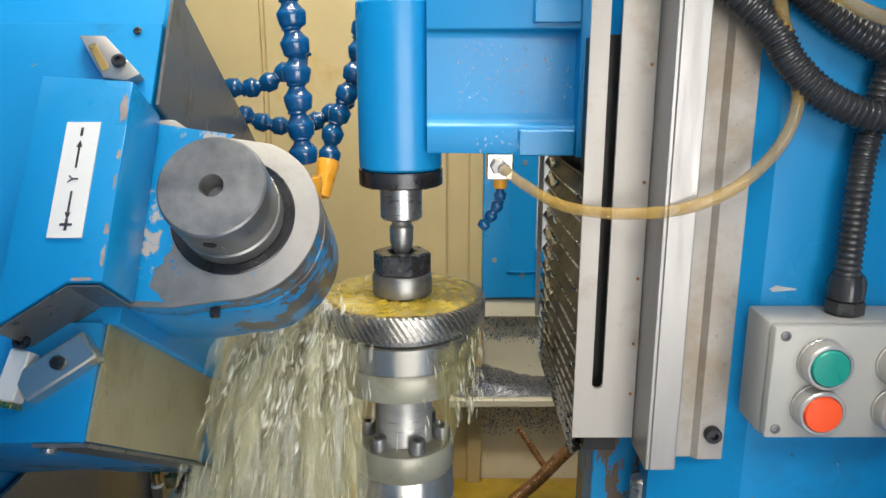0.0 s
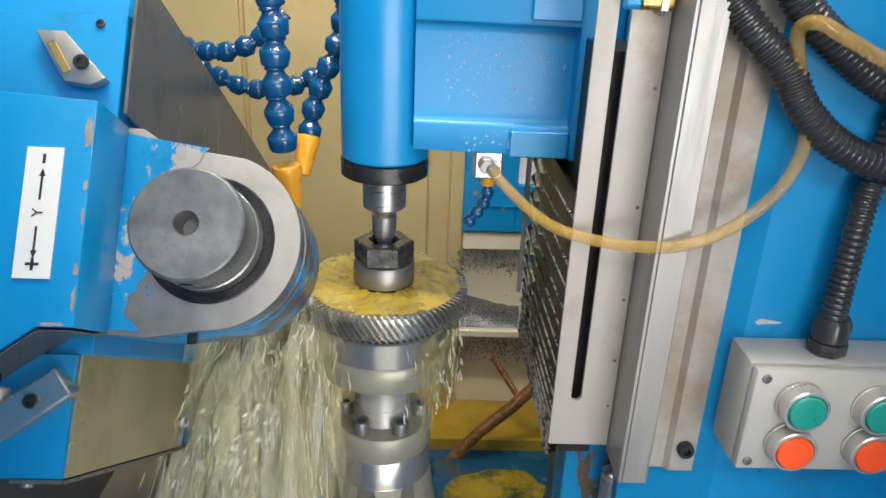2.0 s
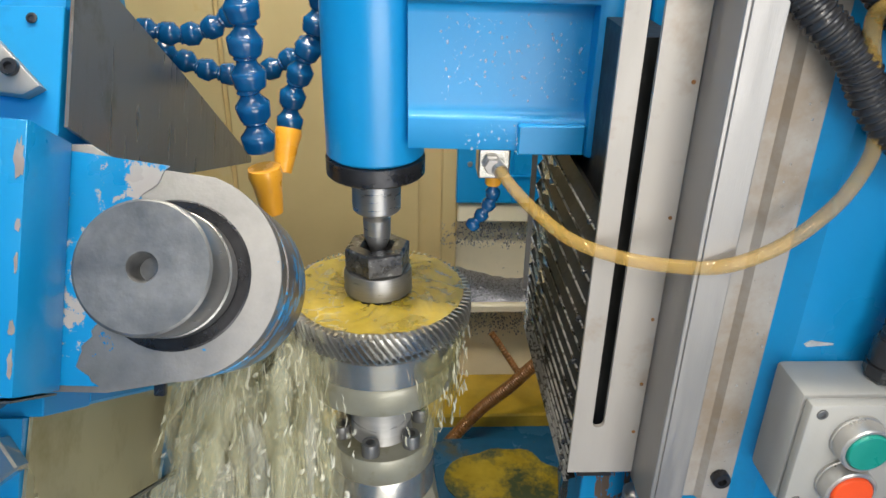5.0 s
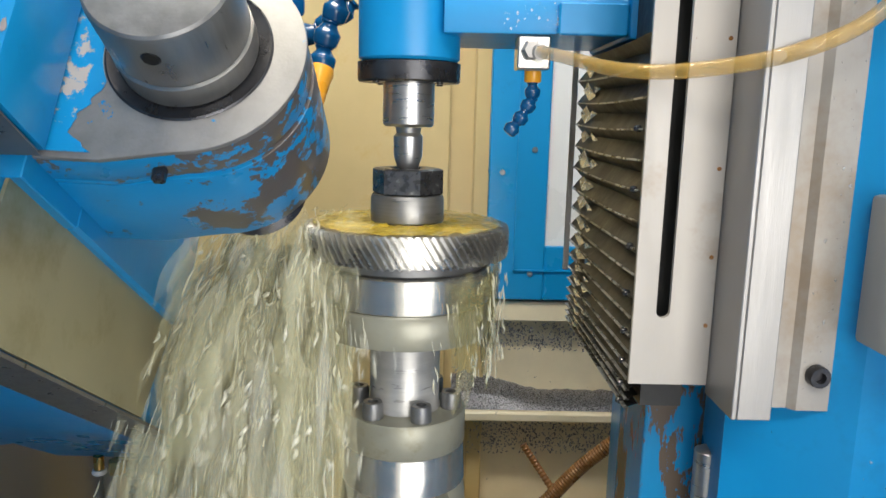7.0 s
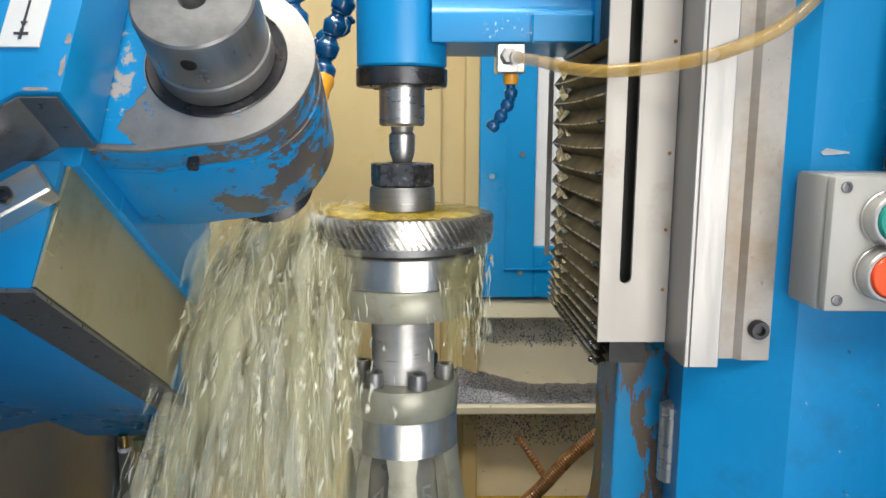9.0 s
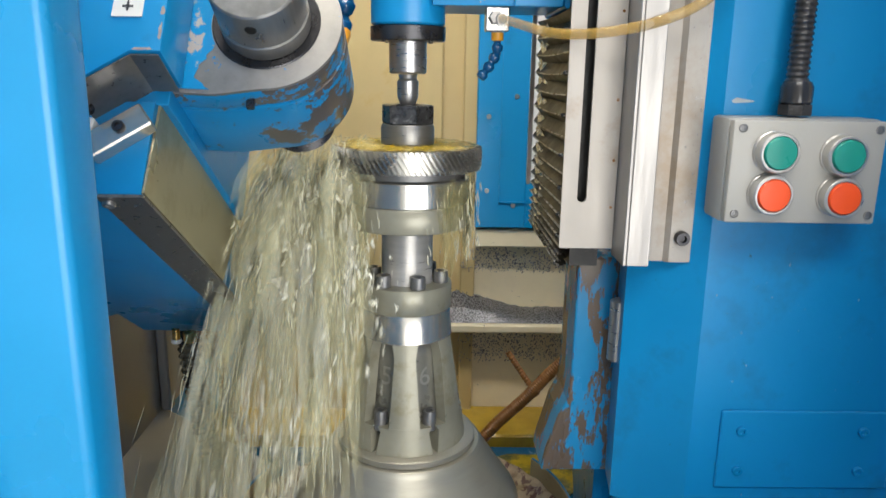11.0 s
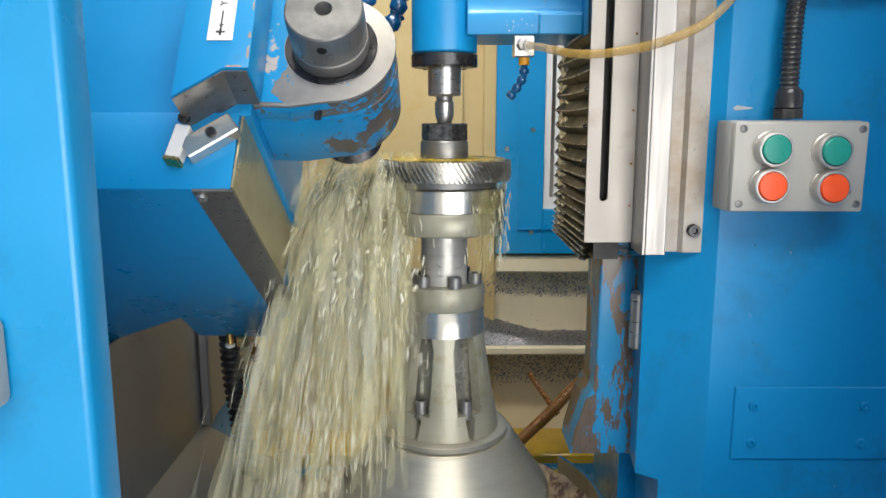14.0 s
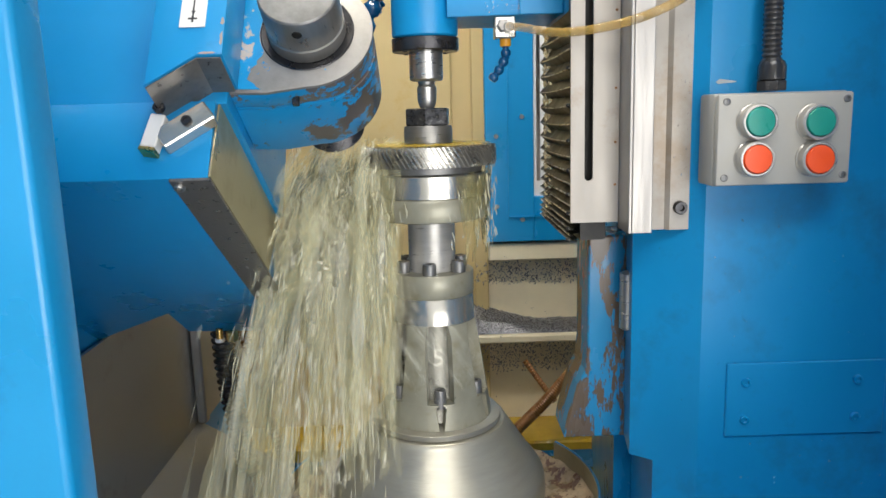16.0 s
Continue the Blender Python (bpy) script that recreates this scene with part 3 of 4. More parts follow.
conduit("black corrugated conduit curving over the guard to the wall", [(0.1525, 0.4945, 1.3745), (0.1590, 0.4910, 1.3700), (0.166, 0.4850, 1.360), (0.181, 0.477, 1.341), (0.201, 0.472, 1.322), (0.214, 0.469, 1.301), (0.233, 0.466, 1.283), (0.255, 0.464, 1.272), (0.277, 0.462, 1.268), (0.33, 0.462, 1.270), (0.42, 0.465, 1.29)], 0.0102)
conduit("black corrugated conduit on the blue wall", [(0.15, 0.476, 1.425), (0.180, 0.472, 1.385), (0.206, 0.470, 1.353), (0.236, 0.469, 1.329), (0.260, 0.469, 1.315), (0.30, 0.469, 1.300), (0.40, 0.469, 1.30)], 0.0105)
conduit("black corrugated conduit rising from the push-button box", [(0.2635, 0.464, 1.160), (0.2625, 0.463, 1.185), (0.263, 0.464, 1.225), (0.267, 0.469, 1.250), (0.274, 0.471, 1.29), (0.29, 0.471, 1.36)], 0.0084)
gland = thing("cable_gland", "black ribbed plastic cable gland on the push-button box", "cable gland", m=pose(0.2635, 0.463, 1.1425))
part("lower_nut", lathe(B(), [(0.0122, 0), (0.0127, 0.001), (0.0127, 0.008), (0.0112, 0.0085)], 8), M_RUBBER, gland)
part("cap", lathe(B(), [(0.0108, 0.0087), (0.0118, 0.0095), (0.0118, 0.021), (0.0100, 0.025)], 14), M_RUBBER, gland)

pbox = thing("pushbutton_box", "grey metal push-button box with two green and two red buttons", "control box", m=pose(0.2665, 0.4815, 1.1005))
part("enclosure", box(B(), -0.0585, 0.0575, -0.034, 0, -0.0385, 0.0405, 0.003, 2), M_GREY, pbox)
part("lid", box(B(), -0.0575, 0.0570, -0.0425, -0.0345, -0.0375, 0.0395, 0.0022, 2), M_GREY, pbox)
for x in (-0.0505, 0.0510):
    for z in (-0.0305, 0.0335):
        s = bolt(pbox, pose(x, -0.0425, z) @ FRONT, 0.0032, 0.0010, "lid_screw", M_ENDCAP)
for x, z, mm in ((-0.0262, 0.0165, M_GREEN), (0.0240, 0.0150, M_GREEN), (-0.0272, -0.0145, M_RED), (0.0252, -0.0160, M_RED)):
    mt = pose(x, -0.0425, z) @ FRONT
    bz = part("bezel", lathe(B(), [(0.0156, 0), (0.0156, 0.0016), (0.0149, 0.0020), (0.0149, 0.0112), (0.0140, 0.0120), (0.0126, 0.0120), (0.0122, 0.006)], 36, mt, False), M_CHROME, pbox, "chrome bezel")
    part("button", lathe(B(), [(0.0120, 0.004), (0.0120, 0.0125), (0.0112, 0.0137), (0.006, 0.0140)], 36, mt), mm, bz)

# ---- sliding door ----
door = thing("front_leaf", "light blue painted sliding door with a rounded edge", "door", m=pose(-0.127, 0, 0))
part("leaf", box(B(), -0.9, 0, 0.124, 0.150, 0.3, 1.7, 0.004, 3), M_BLUE, door)
part("handle", box(B(), -0.096, -0.034, 0.100, 0.1238, 1.015, 1.055, 0.004, 2), M_GREY, door, "grey handle")

# unseen leaf added on the right to keep front light off the wall
right_shade_leaf = thing("front_leaf", "unseen blue leaf, added to shade the right wall", "door", m=pose(0.33, 0, 0))
part("leaf", box(B(), 0, 0.9, 0.124, 0.150, 0.3, 1.7, 0.004, 3), M_BLUE, right_shade_leaf)
# two unseen panels added to cut off low light and floor bounce
tagged(part("shade_panel", box(B(), 0.19, 1.2, 0.155, 0.175, 0.622, 0.855, 0.004), M_BLUE), "unseen blue panel, added to darken the foot of the right wall", "panel", kind="structure")
tagged(part("shade_panel", box(B(), -1.2, 1.2, 0.155, 0.175, 0.0, 0.62, 0.004), M_BLUE), "unseen blue panel, added to block low front light", "panel", kind="structure")

# ---- hob head, tilted about the cross axis ----
HT = pose(0, 0, 0, -33, 0, 0)
hob = thing("hob_head", "blue tilted hob head with worn bearing bracket and steel arbor end", "hob head", m=HT)
part("slide_body", box(B(), -0.60, -0.200, -0.2612, -0.205, 1.1951, 1.415, 0.0006), M_CHIPPED, hob)
part("slide_side", box(B(), -0.60, -0.2005, -0.2048, -0.035, 1.1955, 1.358, 0.002), M_CHIPPED, hob)
part("slide_rear", box(B(), -0.60, -0.262, -0.0348, 0.16, 1.1955, 1.358, 0.002), M_BLUE, hob)
part("upper_body", box(B(), -0.60, -0.2005, -0.25, -0.222, 1.4155, 1.75, 0.004), M_BLUE, hob)

cov = prism(B(), [(-0.249, 1.342), (-0.249, 1.1815), (-0.2125, 1.2085), (-0.192, 1.2085), (-0.192, 1.338)], "y", -0.308, -0.2614, 0.0008)
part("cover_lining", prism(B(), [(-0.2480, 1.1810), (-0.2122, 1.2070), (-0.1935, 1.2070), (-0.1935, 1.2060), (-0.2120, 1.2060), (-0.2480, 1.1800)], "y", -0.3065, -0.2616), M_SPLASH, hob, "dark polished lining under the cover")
part("front_cover", cov, M_BLUE, hob)
part("lower_box", prism(B(), [(-0.60, -0.2660), (-0.2078, -0.2660), (-0.2078, 0.03), (-0.262, 0.148), (-0.3535, 0.142), (-0.3545, 0.067), (-0.60, 0.265)], "z", 1.1235, 1.195, 0.0006), M_BLUE, hob)
bm = prism(B(), [(-0.2665, 1.1245), (-0.2595, 1.203), (-0.030, 1.205), (-0.062, 1.1245)], "x", -0.2073, -0.2055)
part("splash_plate", bm, M_OILSHEET, hob, "stainless splash plate, yellow reflection put into its colour")
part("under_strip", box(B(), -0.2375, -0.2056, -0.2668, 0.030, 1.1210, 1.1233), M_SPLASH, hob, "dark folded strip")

bolt(hob, pose(-0.2318, -0.258, 1.1208, 180), 0.0045, 0.003)
bm = prism(B(), [(-0.266, 1.346), (-0.20, 1.3425), (-0.06, 1.365), (0.185, 1.431), (0.185, 1.437), (-0.05, 1.443), (-0.266, 1.444)], "x", -0.1945, -0.1925)
part("upper_splash_plate", bm, M_SPLASH, hob, "grey stainless splash plate")
# bearing bracket: teardrop plate in three layers
CX, CZ, CR = -0.137, 1.268, 0.0565


def teardrop(r, grow=0.0):
    pts = []
    for i in range(33):
        a = radians(-95 + i * 160 / 32 + 5)
        pts.append((CX + r * math.cos(a), CZ + r * math.sin(a)))
    pts += [(-0.168, 1.3285 + grow), (-0.184, 1.339 + grow), (-0.1998, 1.339 + grow), (-0.1998, 1.2075 - grow), (-0.170, 1.2065 - grow)]
    return pts


def ring_plate(outer_r, hole_r, y0, y1):
    bm = prism(B(), teardrop(outer_r), "y", y0, y1, 0.0008)
    return bm


part("bracket_face", ring_plate(CR, 0.037, -0.2580, -0.2545), M_CAST, hob, "worn bare cast face with blue paint patches")
M_BARE = mat("chipped_cap_paint", BLUE, 0.34, 0, 0.12, 20, (0.115, 0.10, 0.09), 0.58, None, 0.2, 120, coat=0.15, wear_scale=30, wear_grow=(-0.185, -0.115, 0.15))
part("bearing_cap", ring_plate(CR - 0.0006, 0.037, -0.2543, -0.236), M_BARE, hob, "chipped blue bearing cap")
part("cap_gasket", ring_plate(CR - 0.0022, 0.037, -0.2359, -0.2325), M_BARE, hob)
part("bracket_body", ring_plate(CR, 0.037, -0.2324, -0.165), M_WORN, hob, "chipped blue bearing bracket")
M_FACE = mat("chipped_blue_face_paint", BLUE, 0.33, 0, 0.1, 14, (0.40, 0.37, 0.35), 0.545, None, 0.15, 90, wear_scale=26)
web = []
for i in range(46):
    f = i / 45
    z = 1.210 + 0.117 * f
    x = float(np.interp(f, (0, 0.10, 0.26, 0.36, 0.6, 0.85, 1), (-0.176, -0.188, -0.182, -0.166, -0.160, -0.154, -0.138))) + 0.0085 * noise.noise(Vector((z * 90, 2.2, 0.3))) + 0.0035 * noise.noise(Vector((z * 330, 5.2, 0.3)))
    web.append((min(x, CX - math.sqrt(max(0, 0.0412 ** 2 - (z - CZ) ** 2))), z))
part("painted_web", prism(B(), [(-0.1997, 1.211)] + web + [(-0.1997, 1.336)], "y", -0.2585, -0.2581), M_FACE, hob, "blue paint flaking off the bracket face")
A_ = pose(CX, 0, CZ) @ FRONT
part("bore_ring", lathe(B(), [(0.0405, 0.2585), (0.0395, 0.2592), (0.0375, 0.2586)], 56, A_), M_DARK, hob, "black bore rim")
arb = part("arbor_sleeve", lathe(B(), [(0.0335, 0.2594), (0.0335, 0.272), (0.0320, 0.2728), (0.0320, 0.2745), (0.0330, 0.2752), (0.0330, 0.3035), (0.0315, 0.3065), (0.0095, 0.3068)], 64, A_, False), M_SATIN, hob, "turned steel arbor sleeve")
part("end_face", lathe(B(), [(0.0325, 0.3062), (0.0312, 0.3072), (0.0075, 0.3070), (0.0066, 0.3055), (0.0060, 0.292), (0, 0.292)], 56, A_, False), M_ENDCAP, arb, "dull machined end face with a threaded hole")
# raised black disc paints the dark inside of the pin hole
part("pin_hole", lathe(B(), [(0.0, 0.0006), (0.0036, 0.0006), (0.0043, 0.0)], 18, pose(CX - 0.001, -0.2945, CZ - 0.0329, 180), False), M_PLEAT, arb)
part("cap_stud", box(B(), -0.150, -0.144, -0.2455, -0.2405, 1.2035, 1.2118, 0.0008), M_DARK, hob)

# hob behind the bracket
part("hob_cutter", lathe(B(), [(0.018, 0.0), (0.028, 0.001)] + [(0.028 + 0.004 * (i % 2), 0.004 + i * 0.0035) for i in range(16)] + [(0.028, 0.062), (0.018, 0.063)], 36, pose(CX + 0.002, -0.100, CZ) @ FRONT), M_DARK, hob, "dark steel hob cutter")

# bare patches where paint has chipped off the cover's edge
M_PRIMER = mat("bare_primer_patch", (0.33, 0.28, 0.26), 0.5, 0.1, 0.2, 90)
crnd = random.Random(15)
for xc, zc, w, h in ((-0.1948, 1.3185, 0.0022, 0.0095), (-0.1938, 1.2880, 0.0012, 0.0030), (-0.1936, 1.2700, 0.0010, 0.0045), (-0.1940, 1.2400, 0.0014, 0.0035), (-0.1938, 1.2235, 0.0012, 0.0060), (-0.2030, 1.2100, 0.0070, 0.0010)):
    edge = []
    for i in range(18):
        a = 2 * math.pi * i / 18
        r = 1 + crnd.uniform(-0.28, 0.28)
        edge.append((min(xc + w * r * math.cos(a), -0.1924), zc + h * r * math.sin(a)))
    part("paint_chip", prism(B(), edge, "y", -0.3084, -0.3081), M_PRIMER, hob, "bare patch of chipped paint", 0)

# direction label
lab = thing("axis_label", "white adhesive label with plus, minus, arrows and letter Y", "label", m=HT)
part("card", box(B(), -0.2275, -0.2072, -0.3092, -0.3083, 1.2345, 1.3090), M_WHITE, lab)


def print_box(name, x0, x1, z0, z1):
    part(name, box(B(), x0, x1, -0.3096, -0.3093, z0, z1), M_INK, lab, angle=0)


lx = -0.2174
bm = box(B(), lx - 0.0036, lx + 0.0036, -0.3096, -0.3093, 1.2416, 1.2432)
box(bm, lx - 0.0008, lx + 0.0008, -0.3096, -0.3093, 1.2388, 1.2460)
part("plus_sign", bm, M_INK, lab, angle=0)
print_box("minus_sign", lx - 0.0008, lx + 0.0008, 1.2995, 1.3050)
for nm, s, zc in (("arrow", 1, 1.2865), ("arrow", -1, 1.2555)):
    bm = box(B(), lx - 0.0006, lx + 0.0006, -0.3096, -0.3093, zc - 0.008, zc + 0.008)
    prism(bm, [(lx - 0.0018, zc + s * 0.0055), (lx + 0.0018, zc + s * 0.0055), (lx, zc + s * 0.0100)], "y", -0.3096, -0.3093)
    part(nm, bm, M_INK, lab, angle=0)


def words(name, text, size, m, material, parent):
    cu = bpy.data.curves.new(name, "FONT")
    cu.body, cu.size, cu.align_x, cu.align_y, cu.extrude = text, size, "CENTER", "CENTER", 0.00015
    tmp = bpy.data.objects.new(name, cu)
    me = bpy.data.meshes.new_from_object(tmp)
    bpy.data.objects.remove(tmp)
    me.transform(m)
    me.materials.append(material)
    ob = new(name, me)
    ob.parent = parent
    return ob


words("letter", "Y", 0.0085, pose(lx, -0.3095, 1.2712) @ FRONT @ pose(0, 0, 0, 0, 0, 90), M_INK, lab)

# cutting inserts fixed to the head
ins = thing("cutting_insert", "rhombic carbide insert screwed to the blue head", "insert", m=HT @ pose(-0.2270, -0.2660, 1.380, 0, 0, 0))
bm = prism(B(), [(-0.026, 0.018), (-0.008, 0.018), (0.021, -0.013), (0.012, -0.018), (-0.004, -0.016)], "y", -0.0045, 0.004, 0.0008)
part("body", bm, M_STAIN, ins)
part("carbide_edge", box(B(), -0.0026, 0.0026, -0.0055, -0.0046, -0.012, 0.012, 0.0004), M_BRASS, ins, "golden coated edge").matrix_local = pose(-0.009, 0, 0.000, 0, -32, 0)
bolt(ins, pose(0.0055, -0.0048, -0.0035) @ FRONT, 0.0048, 0.003, "screw", M_DARK)
# dark disc painting the shaded inside of a small hole
bolt(hob, pose(-0.2165, -0.262, 1.4075) @ FRONT, 0.003, 0.001, "hole_spot", M_DARK)
ins2 = thing("cutting_insert", "shiny insert holder screwed below the cover", "insert", m=HT @ pose(-0.2245, -0.2722, 1.168, 0, -36, 0))
part("holder", box(B(), -0.026, 0.020, -0.006, 0.007, -0.0095, 0.0095, 0.0012), M_BRIGHT, ins2, "polished steel holder")

bolt(ins2, pose(0.000, -0.006, 0.0) @ FRONT, 0.0042, 0.003, "screw", M_DARK)
pal = thing("cutting_insert", "pale square insert clamped beside the holder", "insert", m=HT @ pose(-0.2500, -0.2725, 1.1640, 0, 10, 0))
part("body", box(B(), -0.0062, 0.0062, -0.006, 0.0062, -0.018, 0.012, 0.001), M_WHITE, pal)
part("edge", box(B(), -0.0064, 0.0064, -0.0064, 0.0060, -0.0215, -0.0182, 0.0004), M_BRASS, pal, "golden worn edge")
bolt(pal, pose(0.0, -0.006, 0.0165) @ FRONT, 0.0048, 0.004, "screw", M_DARK)


# ---- jointed coolant hoses ----
jh = thing("jointed_hose", "thick blue jointed coolant hose hanging above the gear", "hose")
jointed(jh, [(-0.131, 0.640, 1.42), (-0.126, 0.637, 1.351), (-0.123, 0.635, 1.325), (-0.122, 0.635, 1.293), (-0.122, 0.635, 1.26), (-0.120, 0.635, 1.232), (-0.117, 0.632, 1.210)], 0.0122, 0.0225)
part("nozzle_tip", lathe(B(), [(0.0118, 0), (0.0125, 0.006), (0.0105, 0.014), (0.0092, 0.026), (0.0080, 0.036)], 20, look((-0.1168, 0.632, 1.206), (-0.1120, 0.634, 1.150)) @ pose(0, 0, 0, 180, 0, 0)), M_ORANGE, jh, "orange nozzle tip")
jh2 = thing("jointed_hose", "blue jointed coolant hose with an orange nozzle tip", "hose")
jointed(jh2, [(-0.0652, 0.715, 1.365), (-0.0743, 0.715, 1.3327), (-0.0804, 0.715, 1.3023), (-0.0892, 0.715, 1.2758), (-0.0990, 0.715, 1.2548), (-0.1067, 0.715, 1.2340), (-0.1099, 0.713, 1.2074)], 0.0108, 0.0205)
part("nozzle_tip", lathe(B(), [(0.0105, 0), (0.0112, 0.005), (0.0096, 0.012), (0.0085, 0.024), (0.0070, 0.036)], 20, look((-0.1102, 0.712, 1.210), (-0.1180, 0.690, 1.160)) @ pose(0, 0, 0, 180, 0, 0)), M_ORANGE, jh2, "orange nozzle tip")
jh3 = thing("jointed_hose", "thin blue jointed coolant hose crossing behind", "hose")
jointed(jh3, [(-0.1338, 0.75, 1.3136), (-0.1502, 0.75, 1.2954), (-0.1611, 0.75, 1.2888), (-0.1755, 0.75, 1.2812), (-0.1926, 0.75, 1.2763), (-0.2093, 0.75, 1.2774), (-0.2374, 0.75, 1.2834)], 0.0098, 0.0185)
jh4 = thing("jointed_hose", "thin blue jointed coolant hose crossing behind", "hose")
jointed(jh4, [(-0.0915, 0.78, 1.2714), (-0.1078, 0.78, 1.2565), (-0.1318, 0.78, 1.2426), (-0.1674, 0.78, 1.2367), (-0.1906, 0.78, 1.2426), (-0.2124, 0.78, 1.2518), (-0.2389, 0.78, 1.2656)], 0.0100, 0.0190)

# ---- hoses and springs low in the chamber ----
spring = part("corrugated_hose", corrugated(B(), smooth_path([(-0.385, 0.98, 1.0), (-0.388, 0.985, 0.88), (-0.392, 1.0, 0.74), (-0.380, 1.0, 0.62), (-0.36, 0.99, 0.5)], 16), 0.0195, 0.012, 18, 0.3), M_RUBBER)
tagged(spring, "black corrugated hose hanging in the chamber", "hose")
cop = part("coiled_hose", corrugated(B(), smooth_path([(-0.37, 0.93, 0.96), (-0.355, 0.93, 0.86), (-0.325, 0.93, 0.74), (-0.29, 0.92, 0.60)], 16), 0.0085, 0.007, 14, 0.25), M_COPPER)
tagged(cop, "brown ribbed metal hose hanging in the chamber", "hose")
br = part("ribbed_hose", corrugated(B(), smooth_path([(0.05, 1.22, 0.41), (0.12, 1.25, 0.479), (0.18, 1.25, 0.54), (0.235, 1.25, 0.603), (0.30, 1.25, 0.66)], 16), 0.0125, 0.005, 16, 0.10), M_COPPER)
tagged(br, "brown ribbed hose behind the work table", "hose")
br2 = part("ribbed_hose", corrugated(B(), smooth_path([(0.15, 1.34, 0.60), (0.175, 1.33, 0.565), (0.21, 1.30, 0.52)], 16), 0.007, 0.007, 14, 0.18), M_COPPER)
tagged(br2, "thin brown ribbed hose behind the work table", "hose")

fit_ = thing("hose_fitting", "small brass hose fitting with a white collar under the head", "fitting", m=pose(-0.296, 0.722, 0.866))
part("hex", lathe(B(), [(0.0075, -0.012), (0.0078, -0.011), (0.0078, -0.001), (0.0070, 0)], 6), M_BRASS, fit_)
part("collar", lathe(B(), [(0.0060, -0.013), (0.0064, -0.0165), (0.0050, -0.018)], 16, pose(-0.016, 0, 0.004)), M_WHITE, fit_)
part("stem", lathe(B(), [(0.0045, -0.010), (0.0045, 0.004)], 12, pose(-0.016, 0, 0)), M_BRASS, fit_)

# ---- work table, fixture and gear, all turning together ----
spin = thing("rotating_fixture", "wet steel work fixture carrying a helical gear under a hex nut", "fixture", m=pose(AX, AY, 0))
bm = lathe(B(), [(0.0115, 1.1184), (0.0245, 1.1184), (0.0262, 1.1196), (0.0262, 1.1362), (0.0240, 1.1374), (0.0145, 1.1374), (0.0125, 1.1350), (0.0125, 1.1184)], 6, pose(0, 0, 0, 0, 0, -10 - 0), False)
part("hex_nut", bm, M_NUT, spin, "black hex nut with worn edges", 20)
part("washer", lathe(B(), [(0.0262, 1.0987), (0.0270, 1.0995), (0.0270, 1.1150), (0.0258, 1.1183), (0.012, 1.1183)], 56), M_SATIN, spin)


def gear_mesh(teeth=82, ro=0.0755, rr=0.0676, z0=1.0752, z1=1.0968, twist=0.19, layers=5):
    bm = B()
    rows = []
    for k in range(layers + 1):
        f = k / layers
        z, w = z0 + (z1 - z0) * f, -twist * (f - 0.5)
        inset = 0.0009 if k in (0, layers) else 0
        row = []
        for t in range(teeth):
            a0 = 2 * math.pi * t / teeth + w
            p = 2 * math.pi / teeth
            for fr, r in ((0.0, rr), (0.36, rr), (0.48, ro - inset), (0.72, ro - inset), (0.86, rr)):
                a = a0 + p * fr
                row.append(bm.verts.new((r * math.cos(a), r * math.sin(a), z)))
        rows.append(row)
    n = len(rows[0])
    for a, b in zip(rows, rows[1:]):
        for i in range(n):
            bm.faces.new((a[i], a[(i + 1) % n], b[(i + 1) % n], b[i]))
    for row, z, up in ((rows[0], z0, False), (rows[-1], z1, True)):
        inner = [bm.verts.new((0.066 * math.cos(math.atan2(v.co.y, v.co.x)), 0.066 * math.sin(math.atan2(v.co.y, v.co.x)), z)) for v in row]
        for i in range(n):
            bm.faces.new((row[i], row[(i + 1) % n], inner[(i + 1) % n], inner[i]))
        hub = [bm.verts.new((0.012 * v.co.x / 0.066, 0.012 * v.co.y / 0.066, z - (0.0 if not up else 0.0008))) for v in inner]
        mid = [bm.verts.new((0.058 * v.co.x / 0.066, 0.058 * v.co.y / 0.066, z - (0.0012 if up else 0))) for v in inner]
        for a, b in ((inner, mid), (mid, hub)):
            for i in range(n):
                bm.faces.new((a[i], a[(i + 1) % n], b[(i + 1) % n], b[i]))
        bm.faces.new(hub)
    return bm


M_GEAR = mat("freshly_cut_steel", (0.50, 0.49, 0.46), 0.28, 0.85, 0.1, 50, None, 0.7, None, 0.06, 200)
part("helical_gear", gear_mesh(), M_GEAR, spin, "helical steel gear with freshly cut teeth", 25)
part("gear_hub", lathe(B(), [(0.0575, 1.0668), (0.0590, 1.0680), (0.0590, 1.0748), (0.055, 1.0751)], 64), M_ENDCAP, spin)
part("ground_ring", lathe(B(), [(0.0615, 1.0412), (0.0630, 1.0422), (0.0630, 1.0655), (0.0615, 1.0667)], 64), M_BRIGHT, spin, "bright ground ring")
part("support_disc", lathe(B(), [(0.058, 1.0155), (0.0625, 1.0170), (0.0630, 1.0185), (0.0630, 1.0385), (0.0615, 1.0410)], 72), M_FIX, spin)
part("neck", lathe(B(), [(0.0278, 0.9556), (0.0266, 0.958), (0.0266, 1.0154)], 48), M_NECK, spin)
part("upper_flange", lathe(B(), [(0.0465, 0.9292), (0.0470, 0.9300), (0.0470, 0.9540), (0.0460, 0.9555)], 64), M_FIX, spin)
part("location_ring", lathe(B(), [(0.0478, 0.8995), (0.0475, 0.9005), (0.0462, 0.9280), (0.0455, 0.9291)], 64), M_BRIGHT, spin)
for i in range(6):
    a = radians(60 * i - 70)
    bolt(spin, pose(0.036 * math.cos(a), 0.036 * math.sin(a), 0.9555), 0.0078, 0.0125, "cap_screw", M_ENDCAP)
